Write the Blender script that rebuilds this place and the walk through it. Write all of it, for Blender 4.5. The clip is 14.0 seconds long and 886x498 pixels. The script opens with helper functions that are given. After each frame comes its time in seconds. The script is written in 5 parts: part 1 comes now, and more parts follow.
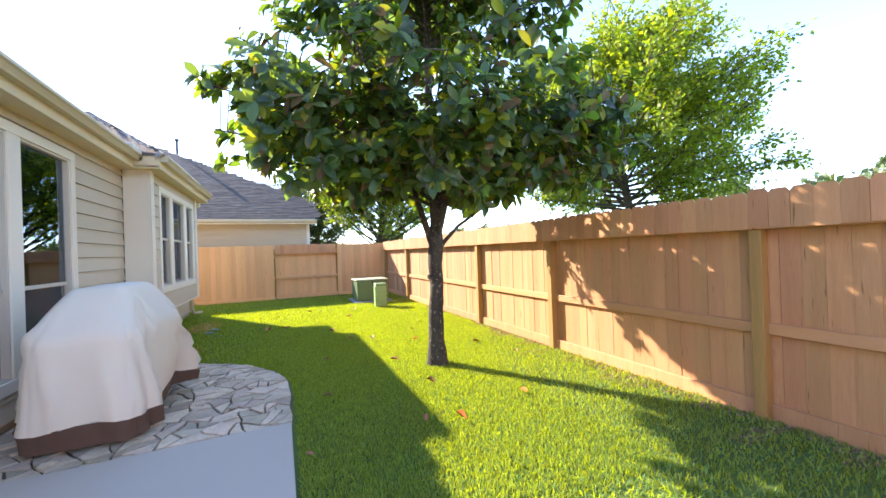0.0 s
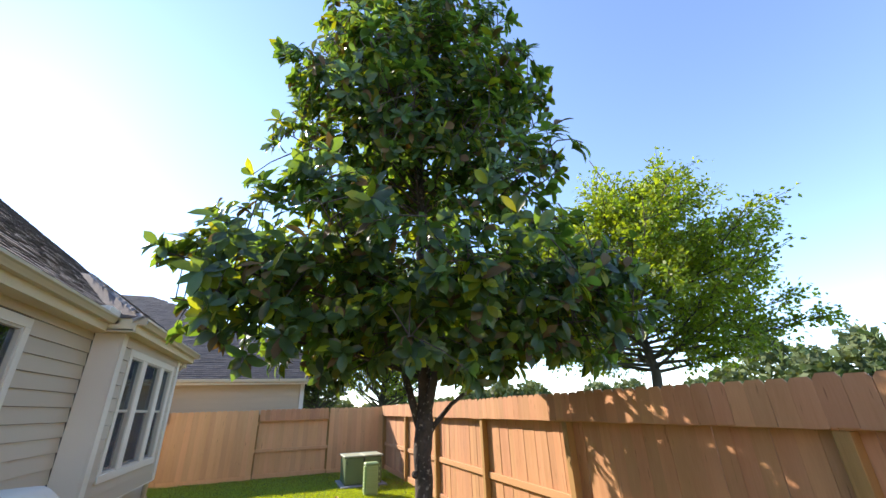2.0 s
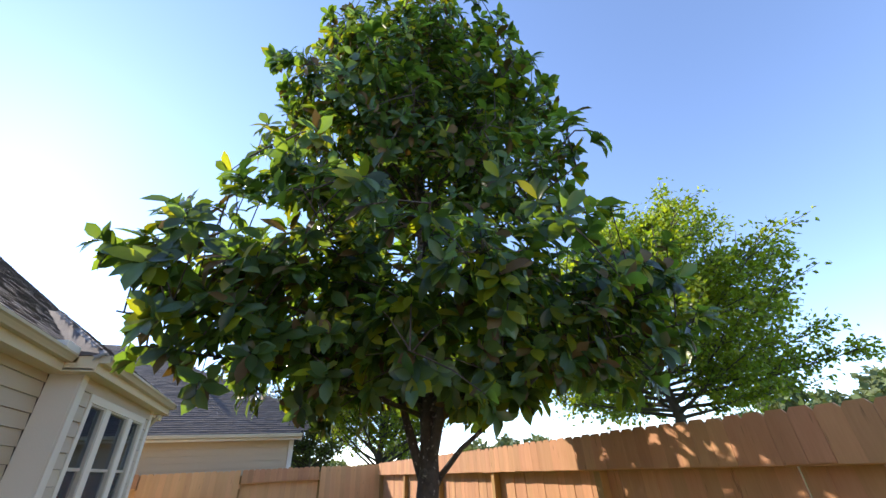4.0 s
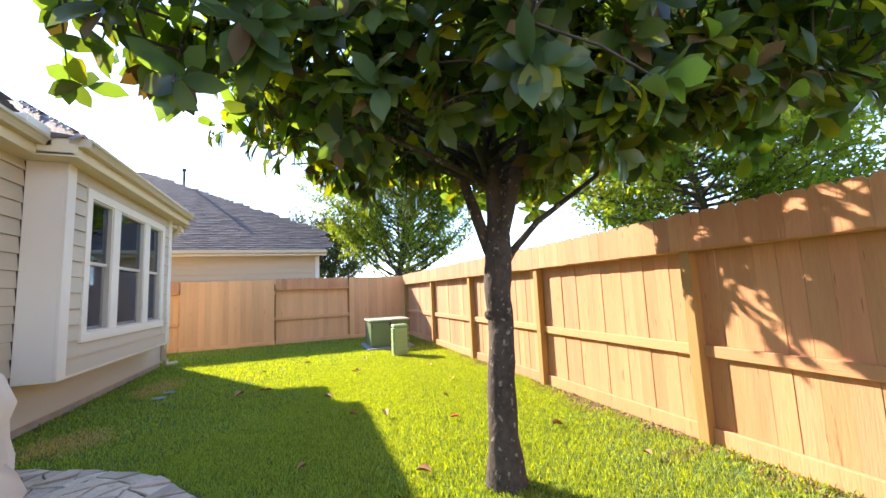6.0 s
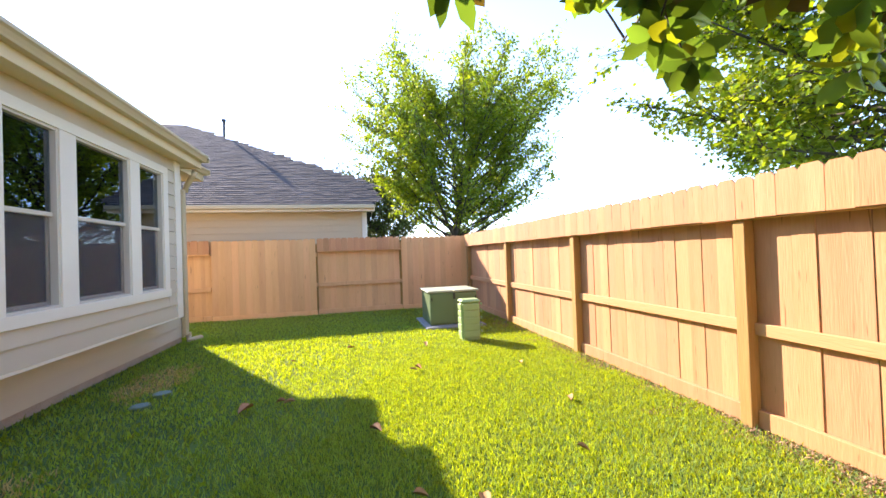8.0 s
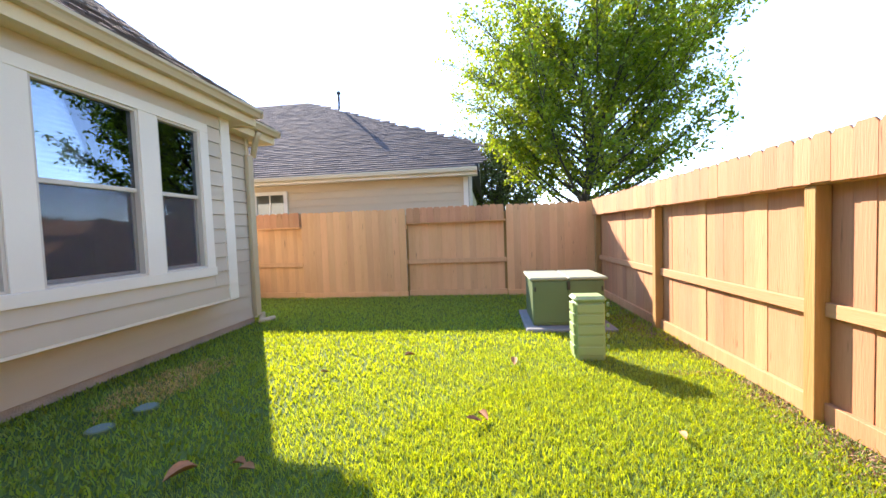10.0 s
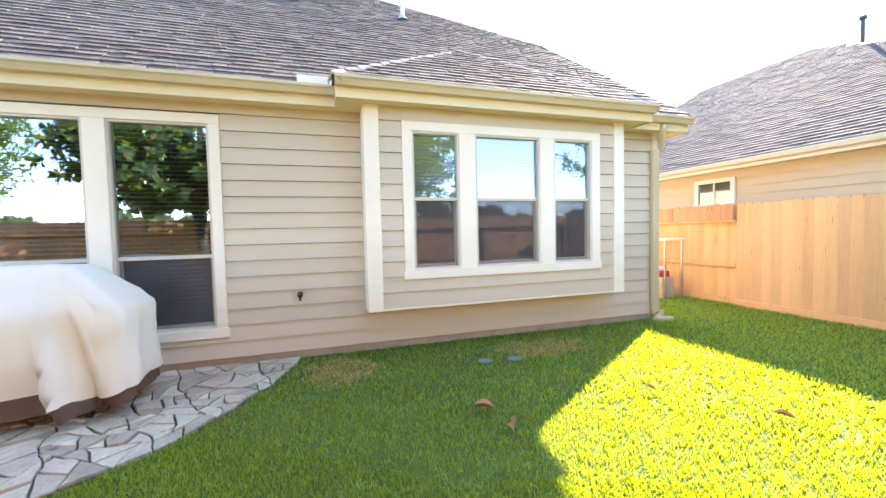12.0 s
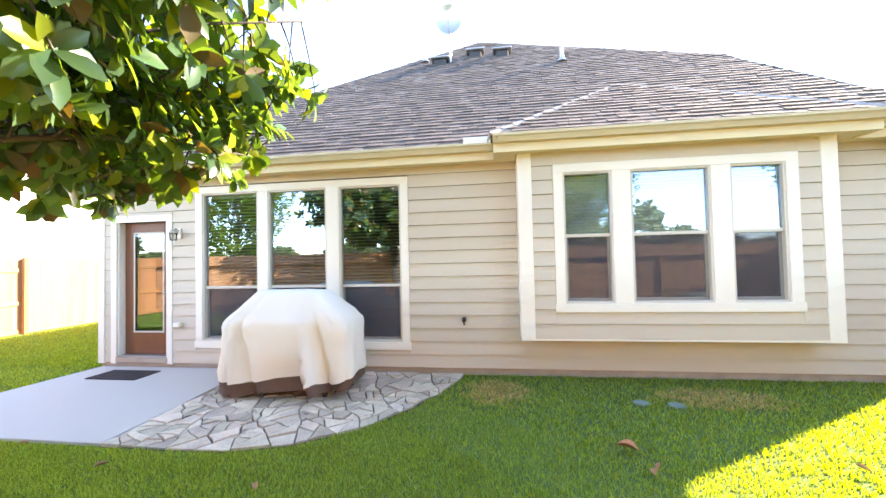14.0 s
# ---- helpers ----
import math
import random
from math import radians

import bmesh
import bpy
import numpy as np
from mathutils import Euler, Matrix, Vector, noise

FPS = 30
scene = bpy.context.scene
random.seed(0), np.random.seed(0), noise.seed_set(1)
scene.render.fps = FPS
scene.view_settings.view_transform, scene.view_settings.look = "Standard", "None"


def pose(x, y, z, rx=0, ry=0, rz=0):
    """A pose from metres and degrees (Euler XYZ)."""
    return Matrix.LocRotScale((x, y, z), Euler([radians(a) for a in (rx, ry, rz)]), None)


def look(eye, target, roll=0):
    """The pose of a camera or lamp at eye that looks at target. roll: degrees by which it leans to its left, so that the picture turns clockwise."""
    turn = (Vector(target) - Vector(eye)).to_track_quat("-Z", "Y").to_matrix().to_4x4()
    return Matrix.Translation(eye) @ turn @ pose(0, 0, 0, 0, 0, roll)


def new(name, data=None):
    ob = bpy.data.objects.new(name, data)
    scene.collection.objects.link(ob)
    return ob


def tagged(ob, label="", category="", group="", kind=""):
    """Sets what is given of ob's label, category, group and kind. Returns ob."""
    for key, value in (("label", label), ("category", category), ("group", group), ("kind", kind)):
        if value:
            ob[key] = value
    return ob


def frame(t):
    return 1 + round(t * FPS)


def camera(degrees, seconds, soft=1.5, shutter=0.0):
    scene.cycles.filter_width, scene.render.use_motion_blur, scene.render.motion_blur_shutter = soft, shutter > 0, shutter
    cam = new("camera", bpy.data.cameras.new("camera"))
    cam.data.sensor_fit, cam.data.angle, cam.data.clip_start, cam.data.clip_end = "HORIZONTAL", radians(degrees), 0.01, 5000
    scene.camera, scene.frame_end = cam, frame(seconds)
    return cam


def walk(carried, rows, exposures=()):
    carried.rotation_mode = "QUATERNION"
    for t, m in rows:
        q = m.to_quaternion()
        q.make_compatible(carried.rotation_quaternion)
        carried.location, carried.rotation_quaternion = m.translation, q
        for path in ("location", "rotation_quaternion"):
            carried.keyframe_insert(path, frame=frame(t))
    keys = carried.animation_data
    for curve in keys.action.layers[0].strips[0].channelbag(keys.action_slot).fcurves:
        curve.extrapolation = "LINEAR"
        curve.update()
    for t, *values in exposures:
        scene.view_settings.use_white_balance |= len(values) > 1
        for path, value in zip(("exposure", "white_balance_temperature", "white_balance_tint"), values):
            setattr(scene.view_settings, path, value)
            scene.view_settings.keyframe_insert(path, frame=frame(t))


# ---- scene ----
cam = camera(98.7, 14.0)
PATH = [
    (0, (0.229, -0.137, 1.453), (1.014, 1.703, 1.461), -2.0),
    (0.5, (0.355, -0.02, 1.553), (1.118, 1.811, 1.804), -1.8),
    (1, (0.478, 0.054, 1.622), (1.216, 1.839, 2.141), -1.9),
    (1.5, (0.508, 0.107, 1.681), (1.233, 1.842, 2.363), -2.0),
    (2, (0.667, 0.224, 1.728), (1.355, 1.937, 2.497), -1.9),
    (4.5, (0.838, 1.013, 1.553), (1.499, 2.606, 2.566), -3.1),
    (5, (0.846, 1.267, 1.479), (1.544, 3.015, 2.155), -2.8),
    (5.5, (0.809, 1.629, 1.394), (1.501, 3.47, 1.757), -2.4),
    (6, (0.766, 2.004, 1.308), (1.458, 3.868, 1.523), -2.6),
    (6.5, (0.668, 2.557, 1.359), (1.366, 4.428, 1.469), -1.7),
    (7, (0.701, 3.076, 1.407), (1.335, 4.972, 1.446), -1.5),
    (7.5, (0.803, 3.629, 1.386), (1.33, 5.558, 1.427), -1.8),
    (10, (1.68, 6.022, 1.325), (1.448, 8.006, 1.234), -2.1),
    (10.5, (1.853, 6.282, 1.343), (1.14, 8.148, 1.269), -2.0),
    (11, (2.122, 6.423, 1.32), (0.799, 7.922, 1.254), -1.8),
    (11.5, (2.431, 6.568, 1.382), (0.725, 7.609, 1.294), -1.5),
    (12, (2.695, 6.724, 1.436), (0.787, 7.315, 1.347), -1.3),
    (12.5, (2.986, 6.779, 1.496), (1.004, 7.026, 1.399), -1.2),
    (13, (3.136, 6.823, 1.512), (1.138, 6.797, 1.433), -1.3),
    (13.5, (3.17, 6.872, 1.534), (1.182, 6.652, 1.495), -1.3),
    (14, (3.196, 6.889, 1.569), (1.216, 6.61, 1.626), -1.3),
]
EXPOSURES = [(0, 2.7, 7050, 16), (1.5, 2.08, 6900, 15), (3, 1.72, 6800, 15), (4.5, 1.8, 6800, 16), (5.5, 2.5, 7150, 19), (6.5, 2.65, 7150, 20), (10, 2.6, 7050, 20), (11, 3.1, 7200, 18), (11.8, 3.5, 7550, 16), (14, 3.65, 7750, 16)]
walk(cam, [(t, look(eye, target, roll)) for t, eye, target, roll in PATH], EXPOSURES)

# ---- light ----
SUN_AZ, SUN_EL = radians(-33), radians(31)
world = bpy.data.worlds.new("sky")
scene.world = world
world.use_nodes = True
wn = world.node_tree.nodes
sky = wn.new("ShaderNodeTexSky")
sky.sky_type, sky.sun_disc = "NISHITA", False
sky.sun_elevation, sky.sun_rotation = SUN_EL, SUN_AZ % (2 * math.pi)
sky.dust_density, sky.air_density, sky.ozone_density, sky.altitude = 0.3, 1.0, 2.4, 2800
wn["Background"].inputs["Strength"].default_value = 0.15
world.node_tree.links.new(sky.outputs[0], wn["Background"].inputs[0])
lamp = bpy.data.lights.new("sun", "SUN")
lamp.energy, lamp.angle, lamp.color = 2.55, radians(0.6), (1.0, 0.92, 0.80)
sun = new("sun", lamp)
sun_dir = Vector((math.sin(SUN_AZ) * math.cos(SUN_EL), math.cos(SUN_AZ) * math.cos(SUN_EL), math.sin(SUN_EL)))
sun.matrix_world = look(sun_dir * 60, (0, 0, 0))

# ---- materials ----


def material(name, base, rough=0.7, metal=0.0, vary=0.0, scale=6.0, bump=0.0, fine=60.0, dark=None, stretch=(1, 1, 1), obj_vary=0.0, island=0.0,
             translucent=None, coat=0.0, spots=None, large=0.0):
    """A procedural surface: two scales of colour change, relief, and a change from piece to piece."""
    m = bpy.data.materials.new(name)
    m.use_nodes = True
    nt = m.node_tree
    n, l = nt.nodes, nt.links
    b = n["Principled BSDF"]
    b.inputs["Roughness"].default_value, b.inputs["Metallic"].default_value = rough, metal
    b.inputs["Coat Weight"].default_value = coat
    b.inputs["Specular IOR Level"].default_value = 0.12 if "grass" in name else 0.4
    geo = n.new("ShaderNodeNewGeometry")
    mp = n.new("ShaderNodeMapping")
    mp.inputs["Scale"].default_value = stretch
    info = n.new("ShaderNodeObjectInfo")
    shift = n.new("ShaderNodeVectorMath")
    shift.operation = "MULTIPLY_ADD"
    comb = n.new("ShaderNodeCombineXYZ")
    mul = n.new("ShaderNodeMath")
    mul.operation = "MULTIPLY"
    mul.inputs[1].default_value = 37.0 if obj_vary else 0.0
    l.new(info.outputs["Random"], mul.inputs[0])
    for k in range(3):
        l.new(mul.outputs[0], comb.inputs[k])
    shift.inputs[1].default_value = (1, 1, 1)
    l.new(geo.outputs["Position"], shift.inputs[0])
    l.new(comb.outputs[0], shift.inputs[2])
    l.new(shift.outputs[0], mp.inputs[0])
    dark = dark or tuple(c * 0.6 for c in base)
    n1, n2 = n.new("ShaderNodeTexNoise"), n.new("ShaderNodeTexNoise")
    n1.inputs["Scale"].default_value, n1.inputs["Detail"].default_value = scale, 3
    n2.inputs["Scale"].default_value, n2.inputs["Detail"].default_value = fine, 4
    l.new(mp.outputs[0], n1.inputs["Vector"]), l.new(mp.outputs[0], n2.inputs["Vector"])
    ramp = n.new("ShaderNodeMapRange")
    ramp.inputs[1].default_value, ramp.inputs[2].default_value = 0.35, 0.7
    l.new(n1.outputs[0], ramp.inputs[0])
    ramp2 = n.new("ShaderNodeMapRange")
    ramp2.inputs[1].default_value, ramp2.inputs[2].default_value = 0.3, 0.75
    l.new(n2.outputs[0], ramp2.inputs[0])
    add = n.new("ShaderNodeMath")
    add.operation = "MULTIPLY_ADD"
    add.inputs[1].default_value = 0.55
    half = n.new("ShaderNodeMath")
    half.operation = "MULTIPLY"
    half.inputs[1].default_value = 0.45
    l.new(ramp2.outputs[0], half.inputs[0])
    l.new(ramp.outputs[0], add.inputs[0]), l.new(half.outputs[0], add.inputs[2])
    fac = n.new("ShaderNodeMath")
    fac.operation = "MULTIPLY"
    fac.inputs[1].default_value = vary
    l.new(add.outputs[0], fac.inputs[0])
    mix = n.new("ShaderNodeMix")
    mix.data_type = "RGBA"
    mix.inputs[6].default_value, mix.inputs[7].default_value = (*base, 1), (*dark, 1)
    l.new(fac.outputs[0], mix.inputs[0])
    colour = mix.outputs[2]
    if spots:
        ns = n.new("ShaderNodeTexNoise")
        ns.inputs["Scale"].default_value, ns.inputs["Detail"].default_value = spots[1], 2
        l.new(mp.outputs[0], ns.inputs["Vector"])
        mr = n.new("ShaderNodeMapRange")
        mr.inputs[1].default_value, mr.inputs[2].default_value = spots[2], spots[2] + 0.08
        l.new(ns.outputs[0], mr.inputs[0])
        ms = n.new("ShaderNodeMix")
        ms.data_type = "RGBA"
        ms.inputs[7].default_value = (*spots[0], 1)
        l.new(mr.outputs[0], ms.inputs[0]), l.new(colour, ms.inputs[6])
        colour = ms.outputs[2]
    if obj_vary or island:
        hs = n.new("ShaderNodeHueSaturation")
        mr = n.new("ShaderNodeMapRange")
        a = obj_vary or island
        mr.inputs[3].default_value, mr.inputs[4].default_value = 1 - a, 1 + a
        l.new(info.outputs["Random"] if obj_vary else geo.outputs["Random Per Island"], mr.inputs[0])
        l.new(mr.outputs[0], hs.inputs["Value"]), l.new(colour, hs.inputs["Color"])
        mh = n.new("ShaderNodeMapRange")
        mh.inputs[3].default_value, mh.inputs[4].default_value = 0.5 - a * 0.05, 0.5 + a * 0.04
        wh = n.new("ShaderNodeTexWhiteNoise")
        wh.noise_dimensions = "1D"
        l.new(info.outputs["Random"] if obj_vary else geo.outputs["Random Per Island"], wh.inputs["W"])
        l.new(wh.outputs["Value"], mh.inputs[0]), l.new(mh.outputs[0], hs.inputs["Hue"])
        colour = hs.outputs[0]
    l.new(colour, b.inputs["Base Color"])
    if bump:
        bp = n.new("ShaderNodeBump")
        bp.inputs["Strength"].default_value, bp.inputs["Distance"].default_value = min(1, bump), 0.01
        l.new(n2.outputs[0], bp.inputs["Height"]), l.new(bp.outputs[0], b.inputs["Normal"])
    if translucent:
        tr, mx = n.new("ShaderNodeBsdfTranslucent"), n.new("ShaderNodeMixShader")
        mx.inputs[0].default_value = translucent
        gain = n.new("ShaderNodeMix")
        gain.data_type, gain.blend_type = "RGBA", "MULTIPLY"
        gain.inputs[0].default_value = 1
        gain.inputs[7].default_value = (3.3, 2.2, 0.06, 1) if "grass" in name else (5.0, 4.0, 0.6, 1) if name == "magnolia leaf" else (2.9, 2.5, 0.45, 1) if name == "tree leaf" else (1.9, 1.6, 0.5, 1)
        l.new(colour, gain.inputs[6]), l.new(gain.outputs[2], tr.inputs[0])
        l.new(b.outputs[0], mx.inputs[1]), l.new(tr.outputs[0], mx.inputs[2])
        l.new(mx.outputs[0], n["Material Output"].inputs[0])
    return m


def glass(name, tint=(0.85, 0.9, 0.9), gloss=0.3, rough=0.01):
    m = bpy.data.materials.new(name)
    m.use_nodes = True
    n, l = m.node_tree.nodes, m.node_tree.links
    t, g, mx, lw = n.new("ShaderNodeBsdfTransparent"), n.new("ShaderNodeBsdfGlossy"), n.new("ShaderNodeMixShader"), n.new("ShaderNodeFresnel")
    t.inputs[0].default_value = (*tint, 1)
    g.inputs["Roughness"].default_value = rough
    g.inputs[0].default_value = (0.46, 0.55, 0.64, 1)
    lw.inputs[0].default_value = 1.5
    add = n.new("ShaderNodeMath")
    add.use_clamp = True
    add.inputs[1].default_value = gloss
    l.new(lw.outputs[0], add.inputs[0]), l.new(add.outputs[0], mx.inputs[0])
    l.new(t.outputs[0], mx.inputs[1]), l.new(g.outputs[0], mx.inputs[2])
    l.new(mx.outputs[0], n["Material Output"].inputs[0])
    return m


SIDING = material("siding paint", (0.61, 0.525, 0.40), 0.62, vary=0.35, scale=1.3, bump=0.25, fine=90, dark=(0.53, 0.455, 0.345), stretch=(1, 0.25, 3), obj_vary=0.035)
# Dark colour stands for the shadow line under each lap board.
SHADOW_BACKING = material("dark backing for lap shadow lines", (0.12, 0.10, 0.08), 0.9, vary=0.3)
TRIM = material("trim paint", (0.84, 0.78, 0.66), 0.55, vary=0.3, scale=3, bump=0.15, dark=(0.76, 0.70, 0.58))
GUTTER = material("gutter metal paint", (0.60, 0.49, 0.31), 0.35, vary=0.3, scale=2, bump=0.05, dark=(0.50, 0.40, 0.25))
# Beige paint, its yellow partly light bounced off the lawn and painted in.
EAVE_BOUNCE = material("eave paint with lawn bounce", (0.76, 0.63, 0.40), 0.6, vary=0.3, scale=2, bump=0.1, dark=(0.66, 0.54, 0.33))
FRAME = material("window vinyl", (0.62, 0.56, 0.46), 0.45, vary=0.2, dark=(0.5, 0.46, 0.38))
BLIND = material("blind slat", (0.9, 0.88, 0.84), 0.5, vary=0.2)
SHADE = material("cellular shade", (0.9, 0.92, 0.9), 0.8, vary=0.15, translucent=0.15)
FOUND = material("foundation parging", (0.52, 0.42, 0.32), 0.9, vary=0.7, scale=4, bump=0.7, fine=70, dark=(0.3, 0.23, 0.17))
SHINGLE = material("asphalt shingle", (0.155, 0.125, 0.108), 0.9, vary=0.7, scale=5, bump=0.8, fine=250, dark=(0.10, 0.088, 0.082), obj_vary=0.26)
NSHINGLE = material("grey asphalt shingle", (0.10, 0.088, 0.085), 0.92, vary=0.7, scale=5, bump=0.8, fine=250, dark=(0.06, 0.054, 0.054), island=0.2)
SHINGLE2 = material("asphalt shingle field", (0.155, 0.125, 0.108), 0.9, vary=0.7, scale=5, bump=0.8, fine=250, dark=(0.10, 0.088, 0.082), island=0.26)
CAP = material("ridge shingle", (0.42, 0.38, 0.35), 0.9, vary=0.6, scale=6, bump=0.7, fine=200, obj_vary=0.12)
UNDER = material("roof felt", (0.03, 0.028, 0.028), 0.95, vary=0.5)
PICKET = material("cedar picket", (0.58, 0.30, 0.15), 0.75, vary=0.85, scale=3.0, bump=0.3, fine=28, dark=(0.45, 0.208, 0.092), stretch=(3, 3, 0.25), obj_vary=0.13,
                  spots=((0.26, 0.125, 0.055), 15, 0.67))
# The same cedar, lifted in colour for bounce light on the shaded end fence.
PICKET_B = material("cedar picket with bounce tint", (0.76, 0.45, 0.22), 0.75, vary=0.7, scale=3.0, bump=0.3, fine=28, dark=(0.62, 0.32, 0.13), stretch=(3, 3, 0.25), obj_vary=0.08,
                    spots=((0.3, 0.14, 0.06), 13, 0.70))
RAIL = material("cedar rail", (0.56, 0.285, 0.14), 0.75, vary=0.6, scale=3, bump=0.3, fine=28, dark=(0.43, 0.23, 0.09), stretch=(3, 0.25, 3), obj_vary=0.1)
POST = material("treated post", (0.48, 0.27, 0.095), 0.75, vary=0.7, scale=4, bump=0.4, fine=30, dark=(0.27, 0.155, 0.05), stretch=(3, 3, 0.2), obj_vary=0.08)
PADGREY = material("grey pad", (0.24, 0.26, 0.27), 0.85, vary=0.5, bump=0.2)
CONCRETE = material("broom-finished concrete", (0.52, 0.48, 0.42), 0.85, vary=0.5, scale=1.6, bump=0.3, fine=140, dark=(0.49, 0.46, 0.42))
STONE = material("flagstone", (0.64, 0.54, 0.40), 0.78, vary=0.95, scale=5, bump=0.8, fine=35, dark=(0.36, 0.30, 0.235), obj_vary=0.28, spots=((0.22, 0.17, 0.13), 6, 0.68))
MORTAR = material("joint mortar", (0.16, 0.125, 0.09), 0.95, vary=0.7, scale=6, bump=0.8, fine=120)
SOIL = material("lawn soil", (0.12, 0.19, 0.035), 0.95, vary=0.9, scale=1.2, bump=1.0, fine=60, dark=(0.05, 0.085, 0.022))
GRASS = material("grass blade", (0.175, 0.30, 0.115), 0.8, vary=0.6, scale=0.9, fine=4, dark=(0.12, 0.235, 0.095), island=0.4, translucent=0.5)
DRY = material("dry grass blade", (0.46, 0.40, 0.22), 0.7, vary=0.5, island=0.3, translucent=0.3)
LITTER = material("straw litter", (0.42, 0.28, 0.16), 0.85, vary=0.8, scale=5, dark=(0.2, 0.12, 0.06), island=0.4)
MAG_LEAF = material("magnolia leaf", (0.058, 0.118, 0.055), 0.26, vary=0.6, scale=1.5, fine=8, dark=(0.026, 0.065, 0.034), island=0.55, translucent=0.38)
# A share of leaves coloured yellow-green to stand for light shining through.
MAG_YELLOW = material("magnolia backlit leaf", (0.22, 0.28, 0.025), 0.35, vary=0.5, dark=(0.12, 0.16, 0.02), island=0.4, translucent=0.5)
MAG_RUST = material("magnolia leaf with rusty down", (0.13, 0.09, 0.035), 0.7, vary=0.6, dark=(0.08, 0.08, 0.03), island=0.35, translucent=0.2)
BARK = material("magnolia bark", (0.105, 0.088, 0.073), 0.9, vary=1.0, scale=4, bump=1.0, fine=35, dark=(0.022, 0.018, 0.017), stretch=(1, 1, 0.8), spots=((0.26, 0.24, 0.20), 26, 0.62))
TREE_LEAF = material("tree leaf", (0.17, 0.235, 0.035), 0.45, vary=0.8, scale=0.7, fine=3, dark=(0.07, 0.14, 0.03), island=0.4, translucent=0.45)
TREE_BARK = material("tree bark", (0.10, 0.085, 0.07), 0.9, vary=0.7, bump=0.8)
FAR_LEAF = material("far foliage", (0.12, 0.16, 0.06), 0.7, vary=0.8, scale=0.5, island=0.4, translucent=0.2)
COVER = material("canvas cover", (0.82, 0.75, 0.62), 0.85, vary=0.3, scale=2.5, bump=0.35, fine=220, dark=(0.70, 0.65, 0.56))
HEM = material("brown canvas", (0.14, 0.085, 0.06), 0.85, vary=0.4, bump=0.3, fine=200)
UTIL_GREEN = material("painted green steel", (0.13, 0.19, 0.085), 0.5, vary=0.35, scale=3, bump=0.1, dark=(0.085, 0.13, 0.06))
UTIL_TOP = material("pale green steel", (0.40, 0.42, 0.30), 0.55, vary=0.5, scale=5, dark=(0.28, 0.31, 0.2))
PED_GREEN = material("green plastic", (0.33, 0.46, 0.20), 0.45, vary=0.2, dark=(0.28, 0.4, 0.17))
DOORWOOD = material("brown door", (0.20, 0.075, 0.035), 0.4, vary=0.4, scale=4, dark=(0.13, 0.05, 0.025), stretch=(2, 2, 0.3))
COVERLID = material("grey-green plastic", (0.16, 0.24, 0.22), 0.6, vary=0.3)
METAL = material("brushed nickel", (0.5, 0.48, 0.44), 0.35, 0.9, vary=0.2)
DARKMETAL = material("dark metal", (0.06, 0.055, 0.05), 0.5, 0.6, vary=0.2)
ROOM = material("dark room surface", (0.16, 0.14, 0.13), 0.9, vary=0.3)
RUBBER = material("dark doormat", (0.035, 0.03, 0.032), 0.95, vary=0.5, bump=0.9, fine=150)
DEADLEAF = material("dead leaf", (0.42, 0.22, 0.09), 0.7, vary=0.6, scale=30, dark=(0.25, 0.11, 0.04), obj_vary=0.3)
ORANGELEAF = material("orange leaf", (0.75, 0.16, 0.03), 0.6, vary=0.5, scale=30, dark=(0.5, 0.1, 0.02))
WHITE = material("white painted metal", (0.78, 0.78, 0.76), 0.5, vary=0.2)
RED = material("red plastic", (0.45, 0.04, 0.04), 0.5, vary=0.2)
NSIDING = material("neighbour siding", (0.64, 0.50, 0.33), 0.7, vary=0.3, bump=0.2, dark=(0.52, 0.43, 0.30), stretch=(0.3, 1, 3), obj_vary=0.03)
WSIDING = material("white siding", (0.78, 0.77, 0.75), 0.7, vary=0.2, bump=0.2)
GLASS = glass("window glass", (0.92, 0.95, 0.95), 0.26)
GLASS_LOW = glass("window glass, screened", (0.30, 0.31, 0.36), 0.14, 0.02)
SCREEN = material("grey insect screen", (0.16, 0.14, 0.15), 0.8, vary=0.2)
sn, sl_ = SCREEN.node_tree.nodes, SCREEN.node_tree.links
sm, st = sn.new("ShaderNodeMixShader"), sn.new("ShaderNodeBsdfTransparent")
sm.inputs[0].default_value = 0.24
sl_.new(st.outputs[0], sm.inputs[1]), sl_.new(sn["Principled BSDF"].outputs[0], sm.inputs[2]), sl_.new(sm.outputs[0], sn["Material Output"].inputs[0])
LAMPGLASS = glass("lamp glass", (0.9, 0.9, 0.85), 0.1, 0.15)

# ---- mesh helpers ----


def smooth(me, on=True):
    me.polygons.foreach_set("use_smooth", [on] * len(me.polygons))


def part(name, bm, mat, parent=None, label="", shade=False, kind=""):
    """Links a bmesh or a mesh as one object under a parent."""
    if isinstance(bm, bmesh.types.BMesh):
        me = bpy.data.meshes.new(name)
        bm.to_mesh(me)
        bm.free()
    else:
        me = bm
    if mat and not me.materials:
        me.materials.append(mat)
    if shade:
        smooth(me)
    ob = new(name, me)
    ob.parent = parent
    return tagged(ob, label, kind=kind)


def thing(name, label, category, group="", at=(0, 0, 0), kind=""):
    ob = new(name)
    ob.location = at
    return tagged(ob, label, category, group, kind)


